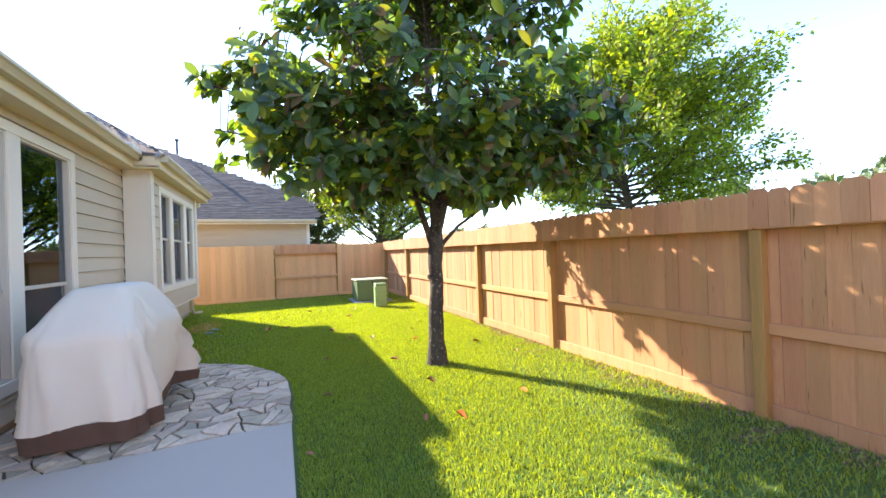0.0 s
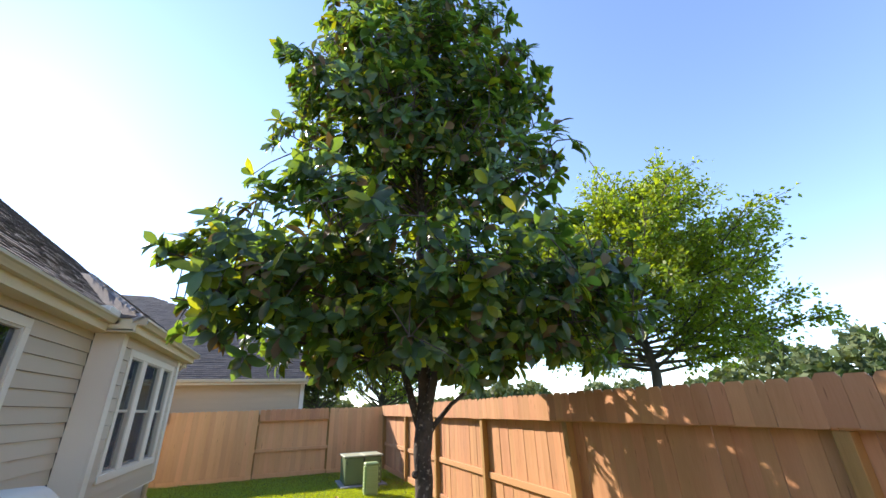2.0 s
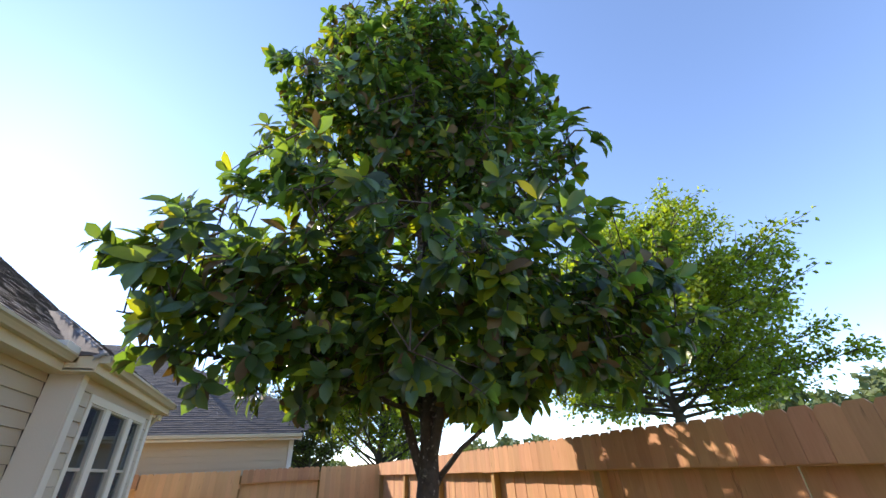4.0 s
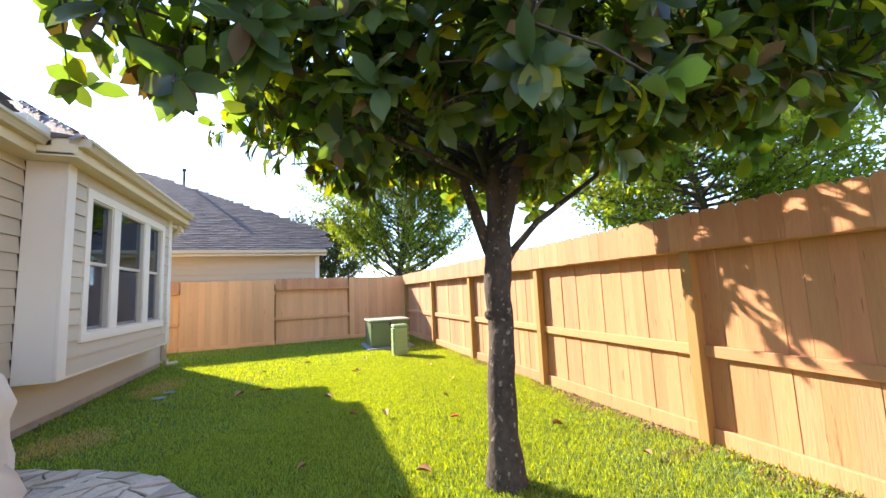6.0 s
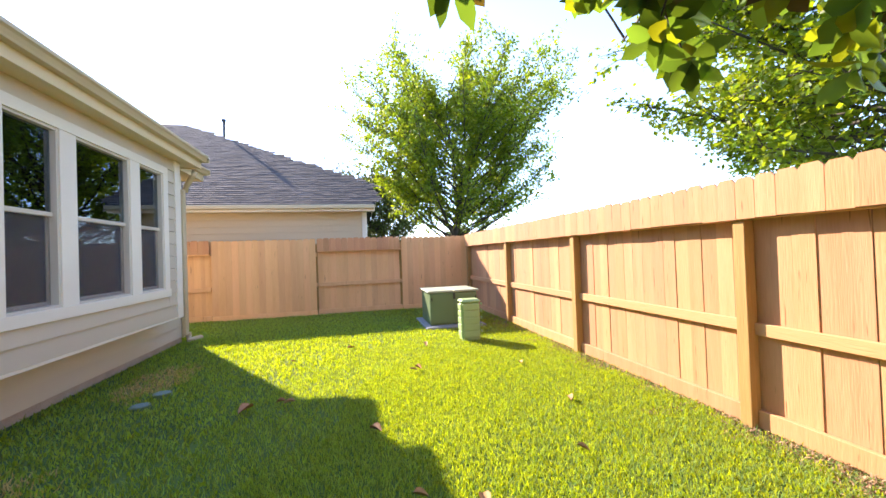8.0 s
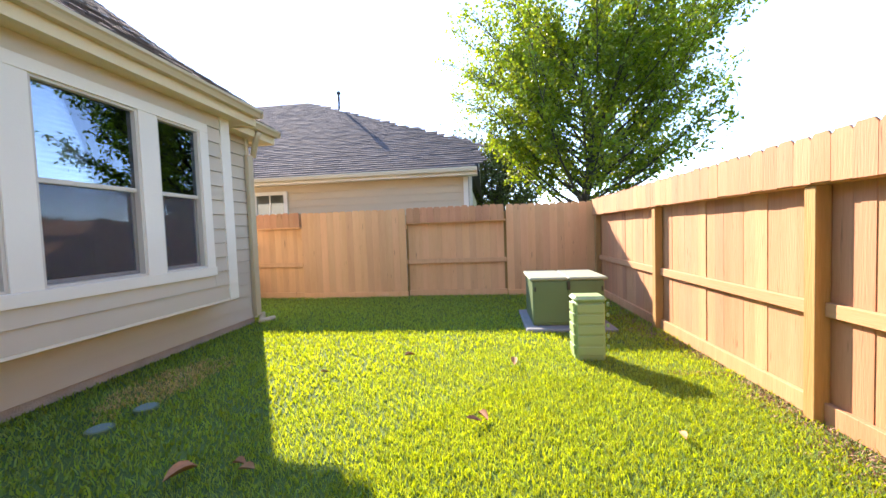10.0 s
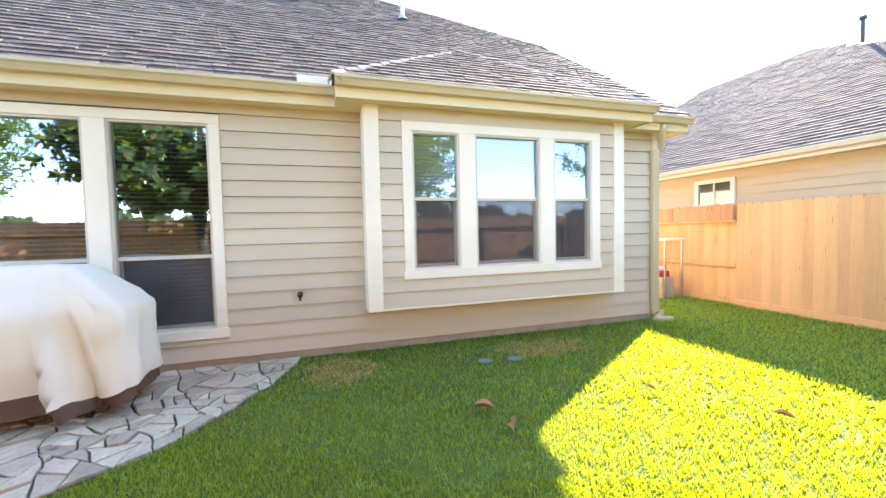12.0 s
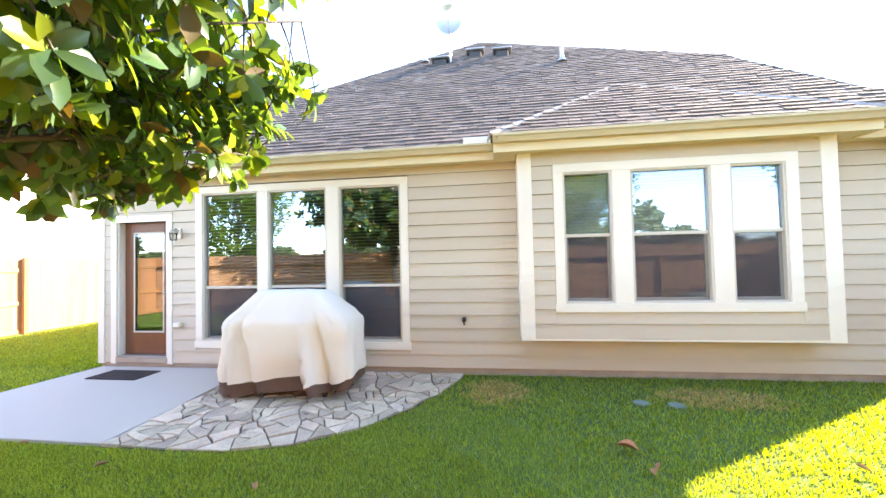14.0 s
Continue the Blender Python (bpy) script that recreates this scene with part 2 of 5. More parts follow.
def box(x0, x1, y0, y1, z0, z1, bevel=0.004, bm=None, m=None):
    own = bm is None
    bm = bm or bmesh.new()
    vs = [bm.verts.new((x, y, z)) for z in (z0, z1) for y in (y0, y1) for x in (x0, x1)]
    if m:
        for v in vs:
            v.co = m @ v.co
    fs = [bm.faces.new([vs[i] for i in q]) for q in ((0, 2, 3, 1), (4, 5, 7, 6), (0, 1, 5, 4), (2, 6, 7, 3), (0, 4, 6, 2), (1, 3, 7, 5))]
    if bevel:
        bmesh.ops.bevel(bm, geom=list({e for f in fs for e in f.edges}), offset=bevel, segments=1, affect="EDGES")
    return bm


def mesh(name, verts, faces):
    me = bpy.data.meshes.new(name)
    me.from_pydata([tuple(v) for v in verts], [], faces)
    me.update()
    return me


def prism(pts, z0, z1, bevel=0.0, jitter=0.0):
    """An upright prism over a flat outline."""
    bm = bmesh.new()
    top = [bm.verts.new((x, y, z1 + random.uniform(-jitter, jitter))) for x, y in pts]
    bot = [bm.verts.new((x, y, z0)) for x, y in pts]
    f = bm.faces.new(top)
    n = len(pts)
    for i in range(n):
        bm.faces.new((bot[i], bot[(i + 1) % n], top[(i + 1) % n], top[i]))
    bm.faces.new(bot[::-1])
    bmesh.ops.recalc_face_normals(bm, faces=bm.faces[:])
    if bevel:
        bmesh.ops.bevel(bm, geom=[e for e in f.edges], offset=bevel, segments=1, affect="EDGES")
    return bm


def tube(points, radii, sides=8, bm=None, cap=True, rough=0.0):
    """A tapered tube through points."""
    bm = bm or bmesh.new()
    rings = []
    for i, p in enumerate(points):
        p = Vector(p)
        d = (Vector(points[min(i + 1, len(points) - 1)]) - Vector(points[max(i - 1, 0)])).normalized()
        a = d.orthogonal().normalized() if i == 0 else (rings_a - d * rings_a.dot(d)).normalized()
        rings_a = a
        b = d.cross(a)
        ring = []
        for k in range(sides):
            t = 2 * math.pi * k / sides
            r = radii[i] * (1 + (noise.noise(p * 6 + Vector((math.cos(t), math.sin(t), 0)) * 1.2) * rough if rough else 0))
            ring.append(bm.verts.new(p + (a * math.cos(t) + b * math.sin(t)) * r))
        if rings:
            for k in range(sides):
                bm.faces.new((rings[-1][k], rings[-1][(k + 1) % sides], ring[(k + 1) % sides], ring[k]))
        rings.append(ring)
    if cap:
        bm.faces.new(rings[0][::-1]), bm.faces.new(rings[-1])
    return bm


def lap(u0, u1, z0, z1, out=0.024, back=0.004):
    """A lap siding board along y, its face towards +x."""
    v = [(back - 0.012, u, z) for u in (u0, u1) for z in (z0, z1)]
    v = [(0, u0, z0), (out, u0, z0), (back, u0, z1), (0, u0, z1), (0, u1, z0), (out, u1, z0), (back, u1, z1), (0, u1, z1)]
    return mesh("board", v, [(0, 1, 2, 3), (7, 6, 5, 4), (1, 5, 6, 2), (0, 4, 5, 1), (3, 2, 6, 7), (0, 3, 7, 4)])


# ---- ground ----
WALL, BAY = -2.0, -1.65
ground = part("ground", mesh("ground", [(-400, -400, 0), (400, -400, 0), (400, 400, 0), (-400, 400, 0)], [(0, 1, 2, 3)]), SOIL, None, "soil and turf under the lawn", kind="structure")
ground["category"] = "ground"

PATIO = [(-2.0, 0.75), (0.27, 0.6), (0.27, 3.40), (-2.0, 3.30)]
patio = part("pavement", prism(PATIO, -0.1, 0.03, 0.006), CONCRETE, None, "pale grey broom-finished concrete patio slab beside the back door", kind="structure")
ARC = [(-1.98, 3.31), (0.27, 3.41), (0.29, 4.1), (0.27, 4.6), (0.12, 5.1), (-0.25, 5.58), (-0.75, 5.95), (-1.3, 6.22), (-1.75, 6.38), (-1.98, 6.42)]
stones = part("pavement", prism(ARC, -0.1, 0.008), MORTAR, None, "curved flagstone paving with dark soil joints beside the concrete patio", kind="structure")


def clip_poly(poly, px, py, nx, ny):
    """Keeps the side of a polygon where (p - P).n <= 0."""
    out = []
    for i in range(len(poly)):
        a, b = poly[i], poly[(i + 1) % len(poly)]
        da, db = (a[0] - px) * nx + (a[1] - py) * ny, (b[0] - px) * nx + (b[1] - py) * ny
        if da <= 0:
            out.append(a)
        if (da < 0) != (db < 0) and abs(da - db) > 1e-9:
            k = da / (da - db)
            out.append((a[0] + (b[0] - a[0]) * k, a[1] + (b[1] - a[1]) * k))
    return out


def area_of(p):
    return abs(sum(p[i][0] * p[(i + 1) % len(p)][1] - p[(i + 1) % len(p)][0] * p[i][1] for i in range(len(p)))) / 2


def inset(p, d):
    """A convex outline drawn in by d."""
    cx, cy = sum(q[0] for q in p) / len(p), sum(q[1] for q in p) / len(p)
    out = list(p)
    for i in range(len(p)):
        (ax, ay), (bx, by) = p[i], p[(i + 1) % len(p)]
        ln = math.hypot(bx - ax, by - ay)
        if ln < 1e-6:
            continue
        nx, ny = (by - ay) / ln, -(bx - ax) / ln
        if (cx - ax) * nx + (cy - ay) * ny > 0:
            nx, ny = -nx, -ny
        out = clip_poly(out, ax - nx * d, ay - ny * d, nx, ny)
        if len(out) < 3:
            return []
    return out


def flagstones():
    """Broken slabs: the paved outline is split again and again by slanting lines, the joints bent and chipped."""
    rnd = random.Random(5)
    todo, done = [list(ARC)], []
    while todo:
        p = todo.pop()
        if area_of(p) < rnd.choice((0.02, 0.03, 0.045, 0.07)):
            done.append(p)
            continue
        far = max(((a, b) for a in p for b in p), key=lambda s: (s[0][0] - s[1][0]) ** 2 + (s[0][1] - s[1][1]) ** 2)
        t = rnd.uniform(0.36, 0.64)
        px, py = far[0][0] + (far[1][0] - far[0][0]) * t, far[0][1] + (far[1][1] - far[0][1]) * t
        a = math.atan2(far[1][1] - far[0][1], far[1][0] - far[0][0]) + rnd.uniform(-0.75, 0.75)
        nx, ny = math.cos(a), math.sin(a)
        for s in (1, -1):
            q = clip_poly(p, px, py, nx * s, ny * s)
            if len(q) >= 3 and area_of(q) > 0.001:
                todo.append(q)

    def bend(x, y):
        rim = min(1.0, 8 * abs(x + 1.98), 5 * max(0.0, 1 - math.hypot((x + 1.2) / 1.55, (y - 3.2) / 3.3)) + 0.15, 8 * abs(y - 3.35))
        v = noise.noise_vector(Vector((x * 2.6, y * 2.6, 1.0))) * 0.11 + noise.noise_vector(Vector((x * 8, y * 8, 4.0))) * 0.022
        return x + v.x * rim, y + v.y * rim
    for p in done:
        q = inset(p, rnd.uniform(0.005, 0.010))
        if len(q) < 3 or area_of(q) < 0.002:
            continue
        cx, cy = sum(u[0] for u in q) / len(q), sum(u[1] for u in q) / len(q)
        out = []
        for a, b in zip(q, q[1:] + q[:1]):
            out.append(bend(*a))
            n = int(math.hypot(a[0] - b[0], a[1] - b[1]) / 0.075)
            for k in range(1, n + 1):
                f, w = k / (n + 1) + rnd.uniform(-0.04, 0.04), rnd.uniform(-0.01, 0.05)
                m = (a[0] + (b[0] - a[0]) * f, a[1] + (b[1] - a[1]) * f)
                out.append(bend(m[0] + (cx - m[0]) * w, m[1] + (cy - m[1]) * w))
        part("stone", prism(out, 0.0, rnd.uniform(0.018, 0.034), 0.003, 0.002), STONE, stones)


# ---- own house ----
house = thing("house", "beige lap-sided house with brown shingled roof and boxed-out window", "house")
Y0, Y1 = 0.70, 11.62
BAY0, BAY1, BAYZ = 7.20, 10.68, 0.575
SOFFIT, EAVE = 2.875, 3.045
W1 = dict(y0=2.38, y1=5.675, z0=0.335, z1=2.75, panes=((2.49, 3.40), (3.56, 4.47), (4.66, 5.57)), sash=1.23, low=0.44, high=2.65)
W2 = dict(y0=7.60, y1=10.31, z0=0.895, z1=2.715, panes=((7.715, 8.29), (8.50, 9.39), (9.60, 10.18)), sash=1.83, low=1.0, high=2.61)
DOOR = dict(y0=0.91, y1=1.98, z0=0.08, z1=2.36)


def lap_wall(parent, x, y0, y1, z0, z1, holes, mat, step=0.178):
    """Rows of boards on the plane x, cut by trimmed openings."""
    z = z0
    while z < z1 - 0.02:
        # The 5 mm gap shows the dark backing as a painted shadow line.
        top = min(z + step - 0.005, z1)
        cuts = sorted({y0, y1, *[q for h in holes for q in h[:2] if y0 < q < y1]})
        run = []
        for u, v in zip(cuts, cuts[1:]):
            lo, hi = z, top
            for a, q, c, d in holes:
                if a <= u + 1e-6 and q >= v - 1e-6 and c < hi and d > lo:
                    if c > lo + 0.015:
                        hi = min(hi, c - 0.002)
                    elif d < hi - 0.015:
                        lo = max(lo, d + 0.002)
                    else:
                        hi = lo
            if run and run[-1][1] == u and run[-1][2:] == (lo, hi):
                run[-1] = (run[-1][0], v, lo, hi)
            elif hi > lo:
                run.append((u, v, lo, hi))
        for u, v, lo, hi in run:
            ob = part("board", lap(u + 0.001, v - 0.001, lo, hi), mat, parent)
            ob.location = (x, 0, 0)
        z += step


def holes_of(*ws):
    return [(w["y0"], w["y1"], w["z0"], w["z1"]) for w in ws]


wall_rear = part("wall", box(WALL - 0.16, WALL, Y0, 1.0, 0.1, SOFFIT, 0), SHADOW_BACKING, house, "rear wall clad in beige lap boards")
wall_bay = part("wall", box(BAY - 0.1, BAY, BAY0, 7.68, BAYZ, SOFFIT, 0), SHADOW_BACKING, house, "boxed-out bay wall clad in beige lap boards")


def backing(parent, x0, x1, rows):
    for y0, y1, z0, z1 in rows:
        part("backing", box(x0, x1, y0, y1, z0, z1, 0), SHADOW_BACKING, parent)


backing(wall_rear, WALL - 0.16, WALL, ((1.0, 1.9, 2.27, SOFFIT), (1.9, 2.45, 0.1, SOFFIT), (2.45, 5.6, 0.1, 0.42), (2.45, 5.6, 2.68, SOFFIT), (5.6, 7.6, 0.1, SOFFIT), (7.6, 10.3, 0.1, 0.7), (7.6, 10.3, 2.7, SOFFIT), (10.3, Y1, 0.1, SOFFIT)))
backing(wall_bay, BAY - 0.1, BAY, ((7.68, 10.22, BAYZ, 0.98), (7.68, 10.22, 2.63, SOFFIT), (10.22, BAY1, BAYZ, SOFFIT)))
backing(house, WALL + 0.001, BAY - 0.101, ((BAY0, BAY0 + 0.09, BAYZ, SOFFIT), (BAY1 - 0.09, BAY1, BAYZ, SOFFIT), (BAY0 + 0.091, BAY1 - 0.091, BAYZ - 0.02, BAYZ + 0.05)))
part("bay_floor", box(WALL + 0.021, BAY + 0.02, BAY0 + 0.12, BAY1 - 0.12, BAYZ - 0.03, BAYZ - 0.002, 0.002), TRIM, house)
part("foundation", box(WALL - 0.3, WALL - 0.012, Y0 + 0.02, Y1 - 0.02, -0.2, 0.1, 0), FOUND, house, "parged concrete foundation strip")
part("wall", box(WALL - 12.1, WALL - 0.17, Y0, Y0 + 0.15, -0.1, SOFFIT, 0), SIDING, house)
part("wall", box(WALL - 12.1, WALL - 0.17, Y1 - 0.15, Y1, -0.1, SOFFIT, 0), SIDING, house)
part("wall", box(WALL - 12.1, WALL - 11.95, Y0 + 0.16, Y1 - 0.16, -0.1, SOFFIT, 0), SIDING, house)
# plain box rooms added behind the windows, coloured dark for indoor dimness
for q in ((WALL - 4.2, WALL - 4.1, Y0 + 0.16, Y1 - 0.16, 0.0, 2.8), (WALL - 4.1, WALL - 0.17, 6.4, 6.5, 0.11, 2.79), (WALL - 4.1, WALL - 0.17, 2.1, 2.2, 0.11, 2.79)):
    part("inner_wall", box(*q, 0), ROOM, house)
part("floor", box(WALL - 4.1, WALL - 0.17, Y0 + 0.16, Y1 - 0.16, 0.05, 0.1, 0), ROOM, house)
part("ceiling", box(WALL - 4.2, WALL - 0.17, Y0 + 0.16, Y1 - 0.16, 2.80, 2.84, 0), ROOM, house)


def trim(name, x, out, y0, y1, z0, z1, bevel=0.003, mat=None, parent=house):
    return part(name, box(x, x + out, y0, y1, z0, z1, bevel), mat or TRIM, parent)


def make_window(name, w, x, label):
    win = thing(name, "", "")
    win.parent = house
    win["label"] = label
    y0, y1, z0, z1, ps = w["y0"], w["y1"], w["z0"], w["z1"], w["panes"]
    lo, hi, sa = w["low"], w["high"], w["sash"]
    o = 0.03
    trim("casing", x, o, y0, y1, hi, z1, parent=win)
    trim("casing", x, o + 0.008, y0 - 0.012, y1 + 0.012, z0, lo, parent=win)
    trim("casing", x, o, y0, ps[0][0], lo, hi, parent=win)
    trim("casing", x, o, ps[-1][1], y1, lo, hi, parent=win)
    for a, b in zip(ps, ps[1:]):
        trim("mullion", x, o - 0.004, a[1], b[0], lo, hi, parent=win)
    for a, b in ps:
        bm = box(x - 0.09, x + 0.012, a, a + 0.025, lo, hi, 0.002)
        box(x - 0.09, x + 0.012, b - 0.025, b, lo, hi, 0.002, bm)
        box(x - 0.09, x + 0.012, a + 0.025, b - 0.025, hi - 0.025, hi, 0.002, bm)
        box(x - 0.09, x + 0.012, a + 0.025, b - 0.025, lo, lo + 0.025, 0.002, bm)
        part("window_frame", bm, FRAME, win)
        bm = box(x - 0.05, x - 0.02, a + 0.026, b - 0.026, sa - 0.02, sa + 0.02, 0.003)
        part("sash_rail", bm, FRAME, win)
        bm = box(x - 0.075, x - 0.052, a + 0.026, b - 0.026, lo + 0.026, lo + 0.06, 0.002)
        box(x - 0.075, x - 0.052, a + 0.026, a + 0.055, lo + 0.06, sa, 0.002, bm)
        box(x - 0.075, x - 0.052, b - 0.055, b - 0.026, lo + 0.06, sa, 0.002, bm)
        part("sash", bm, FRAME, win)
        part("pane", box(x - 0.040, x - 0.034, a + 0.026, b - 0.026, sa + 0.02, hi - 0.026, 0), GLASS, win, "clear upper pane")
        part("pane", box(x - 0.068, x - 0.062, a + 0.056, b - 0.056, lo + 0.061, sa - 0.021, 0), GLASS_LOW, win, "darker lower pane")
        part("insect_screen", box(x - 0.049, x - 0.047, a + 0.027, b - 0.027, lo + 0.027, sa - 0.021, 0), SCREEN, win, "grey insect screen over the lower pane")
    return win


make_window("window_1", W1, WALL, "tall triple window with cream casing and slatted blinds behind the glass")
make_window("window_2", W2, BAY, "triple bay window with cream casing, pale shades behind the upper panes")


def door():
    d = thing("door_1", "", "")
    d.parent = house
    d["label"] = "closed brown back door with a full-height glass light"
    x = WALL
    y0, y1, z0, z1 = DOOR["y0"], DOOR["y1"], DOOR["z0"], DOOR["z1"]
    trim("casing", x, 0.03, y0, y0 + 0.10, z0, z1, parent=d)
    trim("casing", x, 0.03, y1 - 0.10, y1, z0, z1, parent=d)
    trim("casing", x, 0.03, y0 + 0.10, y1 - 0.10, z1 - 0.10, z1, parent=d)
    bm = box(x - 0.155, x - 0.001, 1.0, 1.025, 0.18, z1 - 0.1, 0.002)
    box(x - 0.155, x - 0.001, 1.875, 1.9, 0.18, z1 - 0.1, 0.002, bm)
    part("jamb", bm, TRIM, d)
    part("threshold", box(x - 0.15, x + 0.04, 1.001, 1.899, 0.10, 0.178, 0.006), FOUND, d)
    part("sill", box(x - 0.15, x + 0.02, 1.026, 1.874, 0.179, 0.20, 0.004), METAL, d)
    a, b, lo, hi, xs = 1.028, 1.872, 0.205, 2.258, x - 0.10
    bm = box(xs - 0.04, xs, a, a + 0.16, lo, hi, 0.004)
    box(xs - 0.04, xs, b - 0.14, b, lo, hi, 0.004, bm)
    box(xs - 0.04, xs, a + 0.16, b - 0.14, lo, lo + 0.33, 0.004, bm)
    box(xs - 0.04, xs, a + 0.16, b - 0.14, hi - 0.15, hi, 0.004, bm)
    part("door_leaf", bm, DOORWOOD, d)
    bm = box(xs + 0.001, xs + 0.012, a + 0.16, a + 0.185, lo + 0.33, hi - 0.15, 0.003)
    box(xs + 0.001, xs + 0.012, b - 0.165, b - 0.14, lo + 0.33, hi - 0.15, 0.003, bm)
    box(xs + 0.001, xs + 0.012, a + 0.185, b - 0.165, lo + 0.33, lo + 0.355, 0.003, bm)
    box(xs + 0.001, xs + 0.012, a + 0.185, b - 0.165, hi - 0.175, hi - 0.15, 0.003, bm)
    part("bead", bm, FRAME, d)
    part("pane", box(xs - 0.02, xs - 0.014, a + 0.161, b - 0.141, lo + 0.331, hi - 0.151, 0), GLASS, d)
    bm = tube([(xs, b - 0.06, 1.16), (xs + 0.05, b - 0.06, 1.16), (xs + 0.055, b - 0.13, 1.155)], [0.012, 0.011, 0.009], 8)
    part("door_handle", bm, METAL, d, "lever handle", True)
    part("deadbolt", tube([(xs, b - 0.06, 1.30), (xs + 0.02, b - 0.06, 1.30)], [0.028, 0.024], 14), METAL, d)


door()
# corner boards
trim("corner_board", WALL, 0.028, Y0 - 0.02, Y0 + 0.09, 0.08, SOFFIT)
trim("corner_board", WALL, 0.028, Y1 - 0.05, Y1 + 0.02, 0.08, SOFFIT)
trim("corner_board", BAY, 0.028, BAY0 - 0.03, BAY0 + 0.14, BAYZ - 0.03, SOFFIT)
trim("corner_board", BAY, 0.028, BAY1 - 0.14, BAY1 + 0.03, BAYZ - 0.03, SOFFIT)
bm = box(WALL + 0.02, BAY - 0.001, BAY0 - 0.03, BAY0 - 0.002, BAYZ - 0.03, SOFFIT, 0.003)
part("corner_board", bm, TRIM, house)
bm = box(WALL + 0.02, BAY - 0.001, BAY1 + 0.002, BAY1 + 0.03, BAYZ - 0.03, SOFFIT, 0.003)
part("corner_board", bm, TRIM, house)

# eaves: soffits, fascias, gutters
XM, XB = -1.78, -1.45
EY0, EY1 = 0.28, 12.02
BE0, BE1 = BAY0 - 0.32, BAY1 + 0.32
part("soffit", box(WALL - 0.1, XM, EY0, EY1, SOFFIT, SOFFIT + 0.02, 0), EAVE_BOUNCE, house, "painted soffit boards")
part("soffit", box(XM + 0.001, XB, BE0, BE1, SOFFIT - 0.001, SOFFIT + 0.018, 0), EAVE_BOUNCE, house)
for x, a, b in ((XM, EY0, BE0 + 0.02), (XM, BE1 - 0.02, EY1), (XB, BE0, BE1)):
    part("fascia", box(x, x + 0.022, a, b, SOFFIT - 0.02, EAVE + 0.0, 0.002), EAVE_BOUNCE, house)
part("fascia", box(XM + 0.023, XB, BE0, BE0 + 0.022, SOFFIT - 0.02, EAVE, 0.002), EAVE_BOUNCE, house)
part("fascia", box(XM + 0.023, XB, BE1 - 0.022, BE1, SOFFIT - 0.02, EAVE, 0.002), EAVE_BOUNCE, house)
part("fascia", box(WALL - 12, XM, EY1, EY1 + 0.022, SOFFIT - 0.02, EAVE, 0.002), EAVE_BOUNCE, house)


def gutter(x, y0, y1, z0=EAVE - 0.085, z1=EAVE + 0.012):
    """A K-style gutter along y, hung on the plane x."""
    prof = [(0, z1), (0, z0), (0.07, z0), (0.078, z0 + 0.02), (0.095, z0 + 0.05), (0.115, z1 - 0.03), (0.115, z1), (0.105, z1), (0.105, z1 - 0.025), (0.066, z0 + 0.006), (0.006, z0 + 0.006), (0.006, z1)]
    n = len(prof)
    v = [(x + p, y, z) for y in (y0, y1) for p, z in prof]
    f = [(i, (i + 1) % n, n + (i + 1) % n, n + i) for i in range(n)]
    me = mesh("gutter", v, f)
    ob = part("gutter", me, GUTTER, house)
    part("gutter_cap", box(x, x + 0.115, y0 - 0.004, y0, z0, z1, 0.001), GUTTER, house)
    part("gutter_cap", box(x, x + 0.115, y1, y1 + 0.004, z0, z1, 0.001), GUTTER, house)
    return ob


gutter(XM + 0.023, EY0, BE0 + 0.0)
gutter(XM + 0.023, BE1 + 0.0, EY1)
gutter(XB + 0.023, BE0, BE1)

# roof
SL = 0.82
RX = XM + 0.08
PEAK, KINK = (-7.1, 6.6), (-4.34, 11.04)
rz = lambda x: EAVE + 0.01 + SL * (RX - x)
front = [(RX, EY0 - 0.02), (RX, EY1 + 0.04), KINK, PEAK]
zs = [rz(p[0]) for p in front]
v = [(x, y, z) for (x, y), z in zip(front, zs)] + [(-12.8, EY0 - 0.02, EAVE), (-12.8, EY1 + 0.04, EAVE)]
roof = part("roof", mesh("roof", v, [(0, 1, 2, 3), (1, 5, 2), (5, 4, 3), (5, 3, 2), (4, 0, 3)]), UNDER, house, "hip roof of brown asphalt shingles")
BRX = XB + 0.08
BP = (-2.96, 8.83, 4.22)
bay_slope = (BP[2] - EAVE) / (BRX - BP[0])
v = [(BRX, BE0 - 0.03, EAVE + 0.02), (BRX, BE1 + 0.03, EAVE + 0.02), (BP[0], BP[1], BP[2]), (-1.95, BE0 + 0.0, rz(-1.80)), (-1.95, BE1 - 0.0, rz(-1.80)), (-3.2, BP[1], BP[2] + 0.02), (XM, BE0 - 0.03, EAVE - 0.02), (XM, BE1 + 0.03, EAVE - 0.02)]
bay_roof = part("roof", mesh("roof", v, [(0, 1, 2), (0, 2, 5, 3), (1, 4, 5, 2), (0, 3, 6), (1, 7, 4), (0, 6, 7, 1)]), SHINGLE2, house, "small hipped roof over the bay window")


def shingle_mesh(w, h, t=0.012):
    v = [(0, 0, 0.001), (0, w, 0.001), (0, w, t), (0, 0, t), (-h, 0, 0.001), (-h, w, 0.001), (-h, w, 0.003), (-h, 0, 0.003)]
    return mesh("shingle", v, [(0, 1, 2, 3), (3, 2, 6, 7), (0, 3, 7, 4), (1, 5, 6, 2)])


def inside(poly, x, y):
    s = [(poly[(i + 1) % len(poly)][0] - poly[i][0]) * (y - poly[i][1]) - (poly[(i + 1) % len(poly)][1] - poly[i][1]) * (x - poly[i][0]) for i in range(len(poly))]
    return all(c >= -0.02 for c in s) or all(c <= 0.02 for c in s)


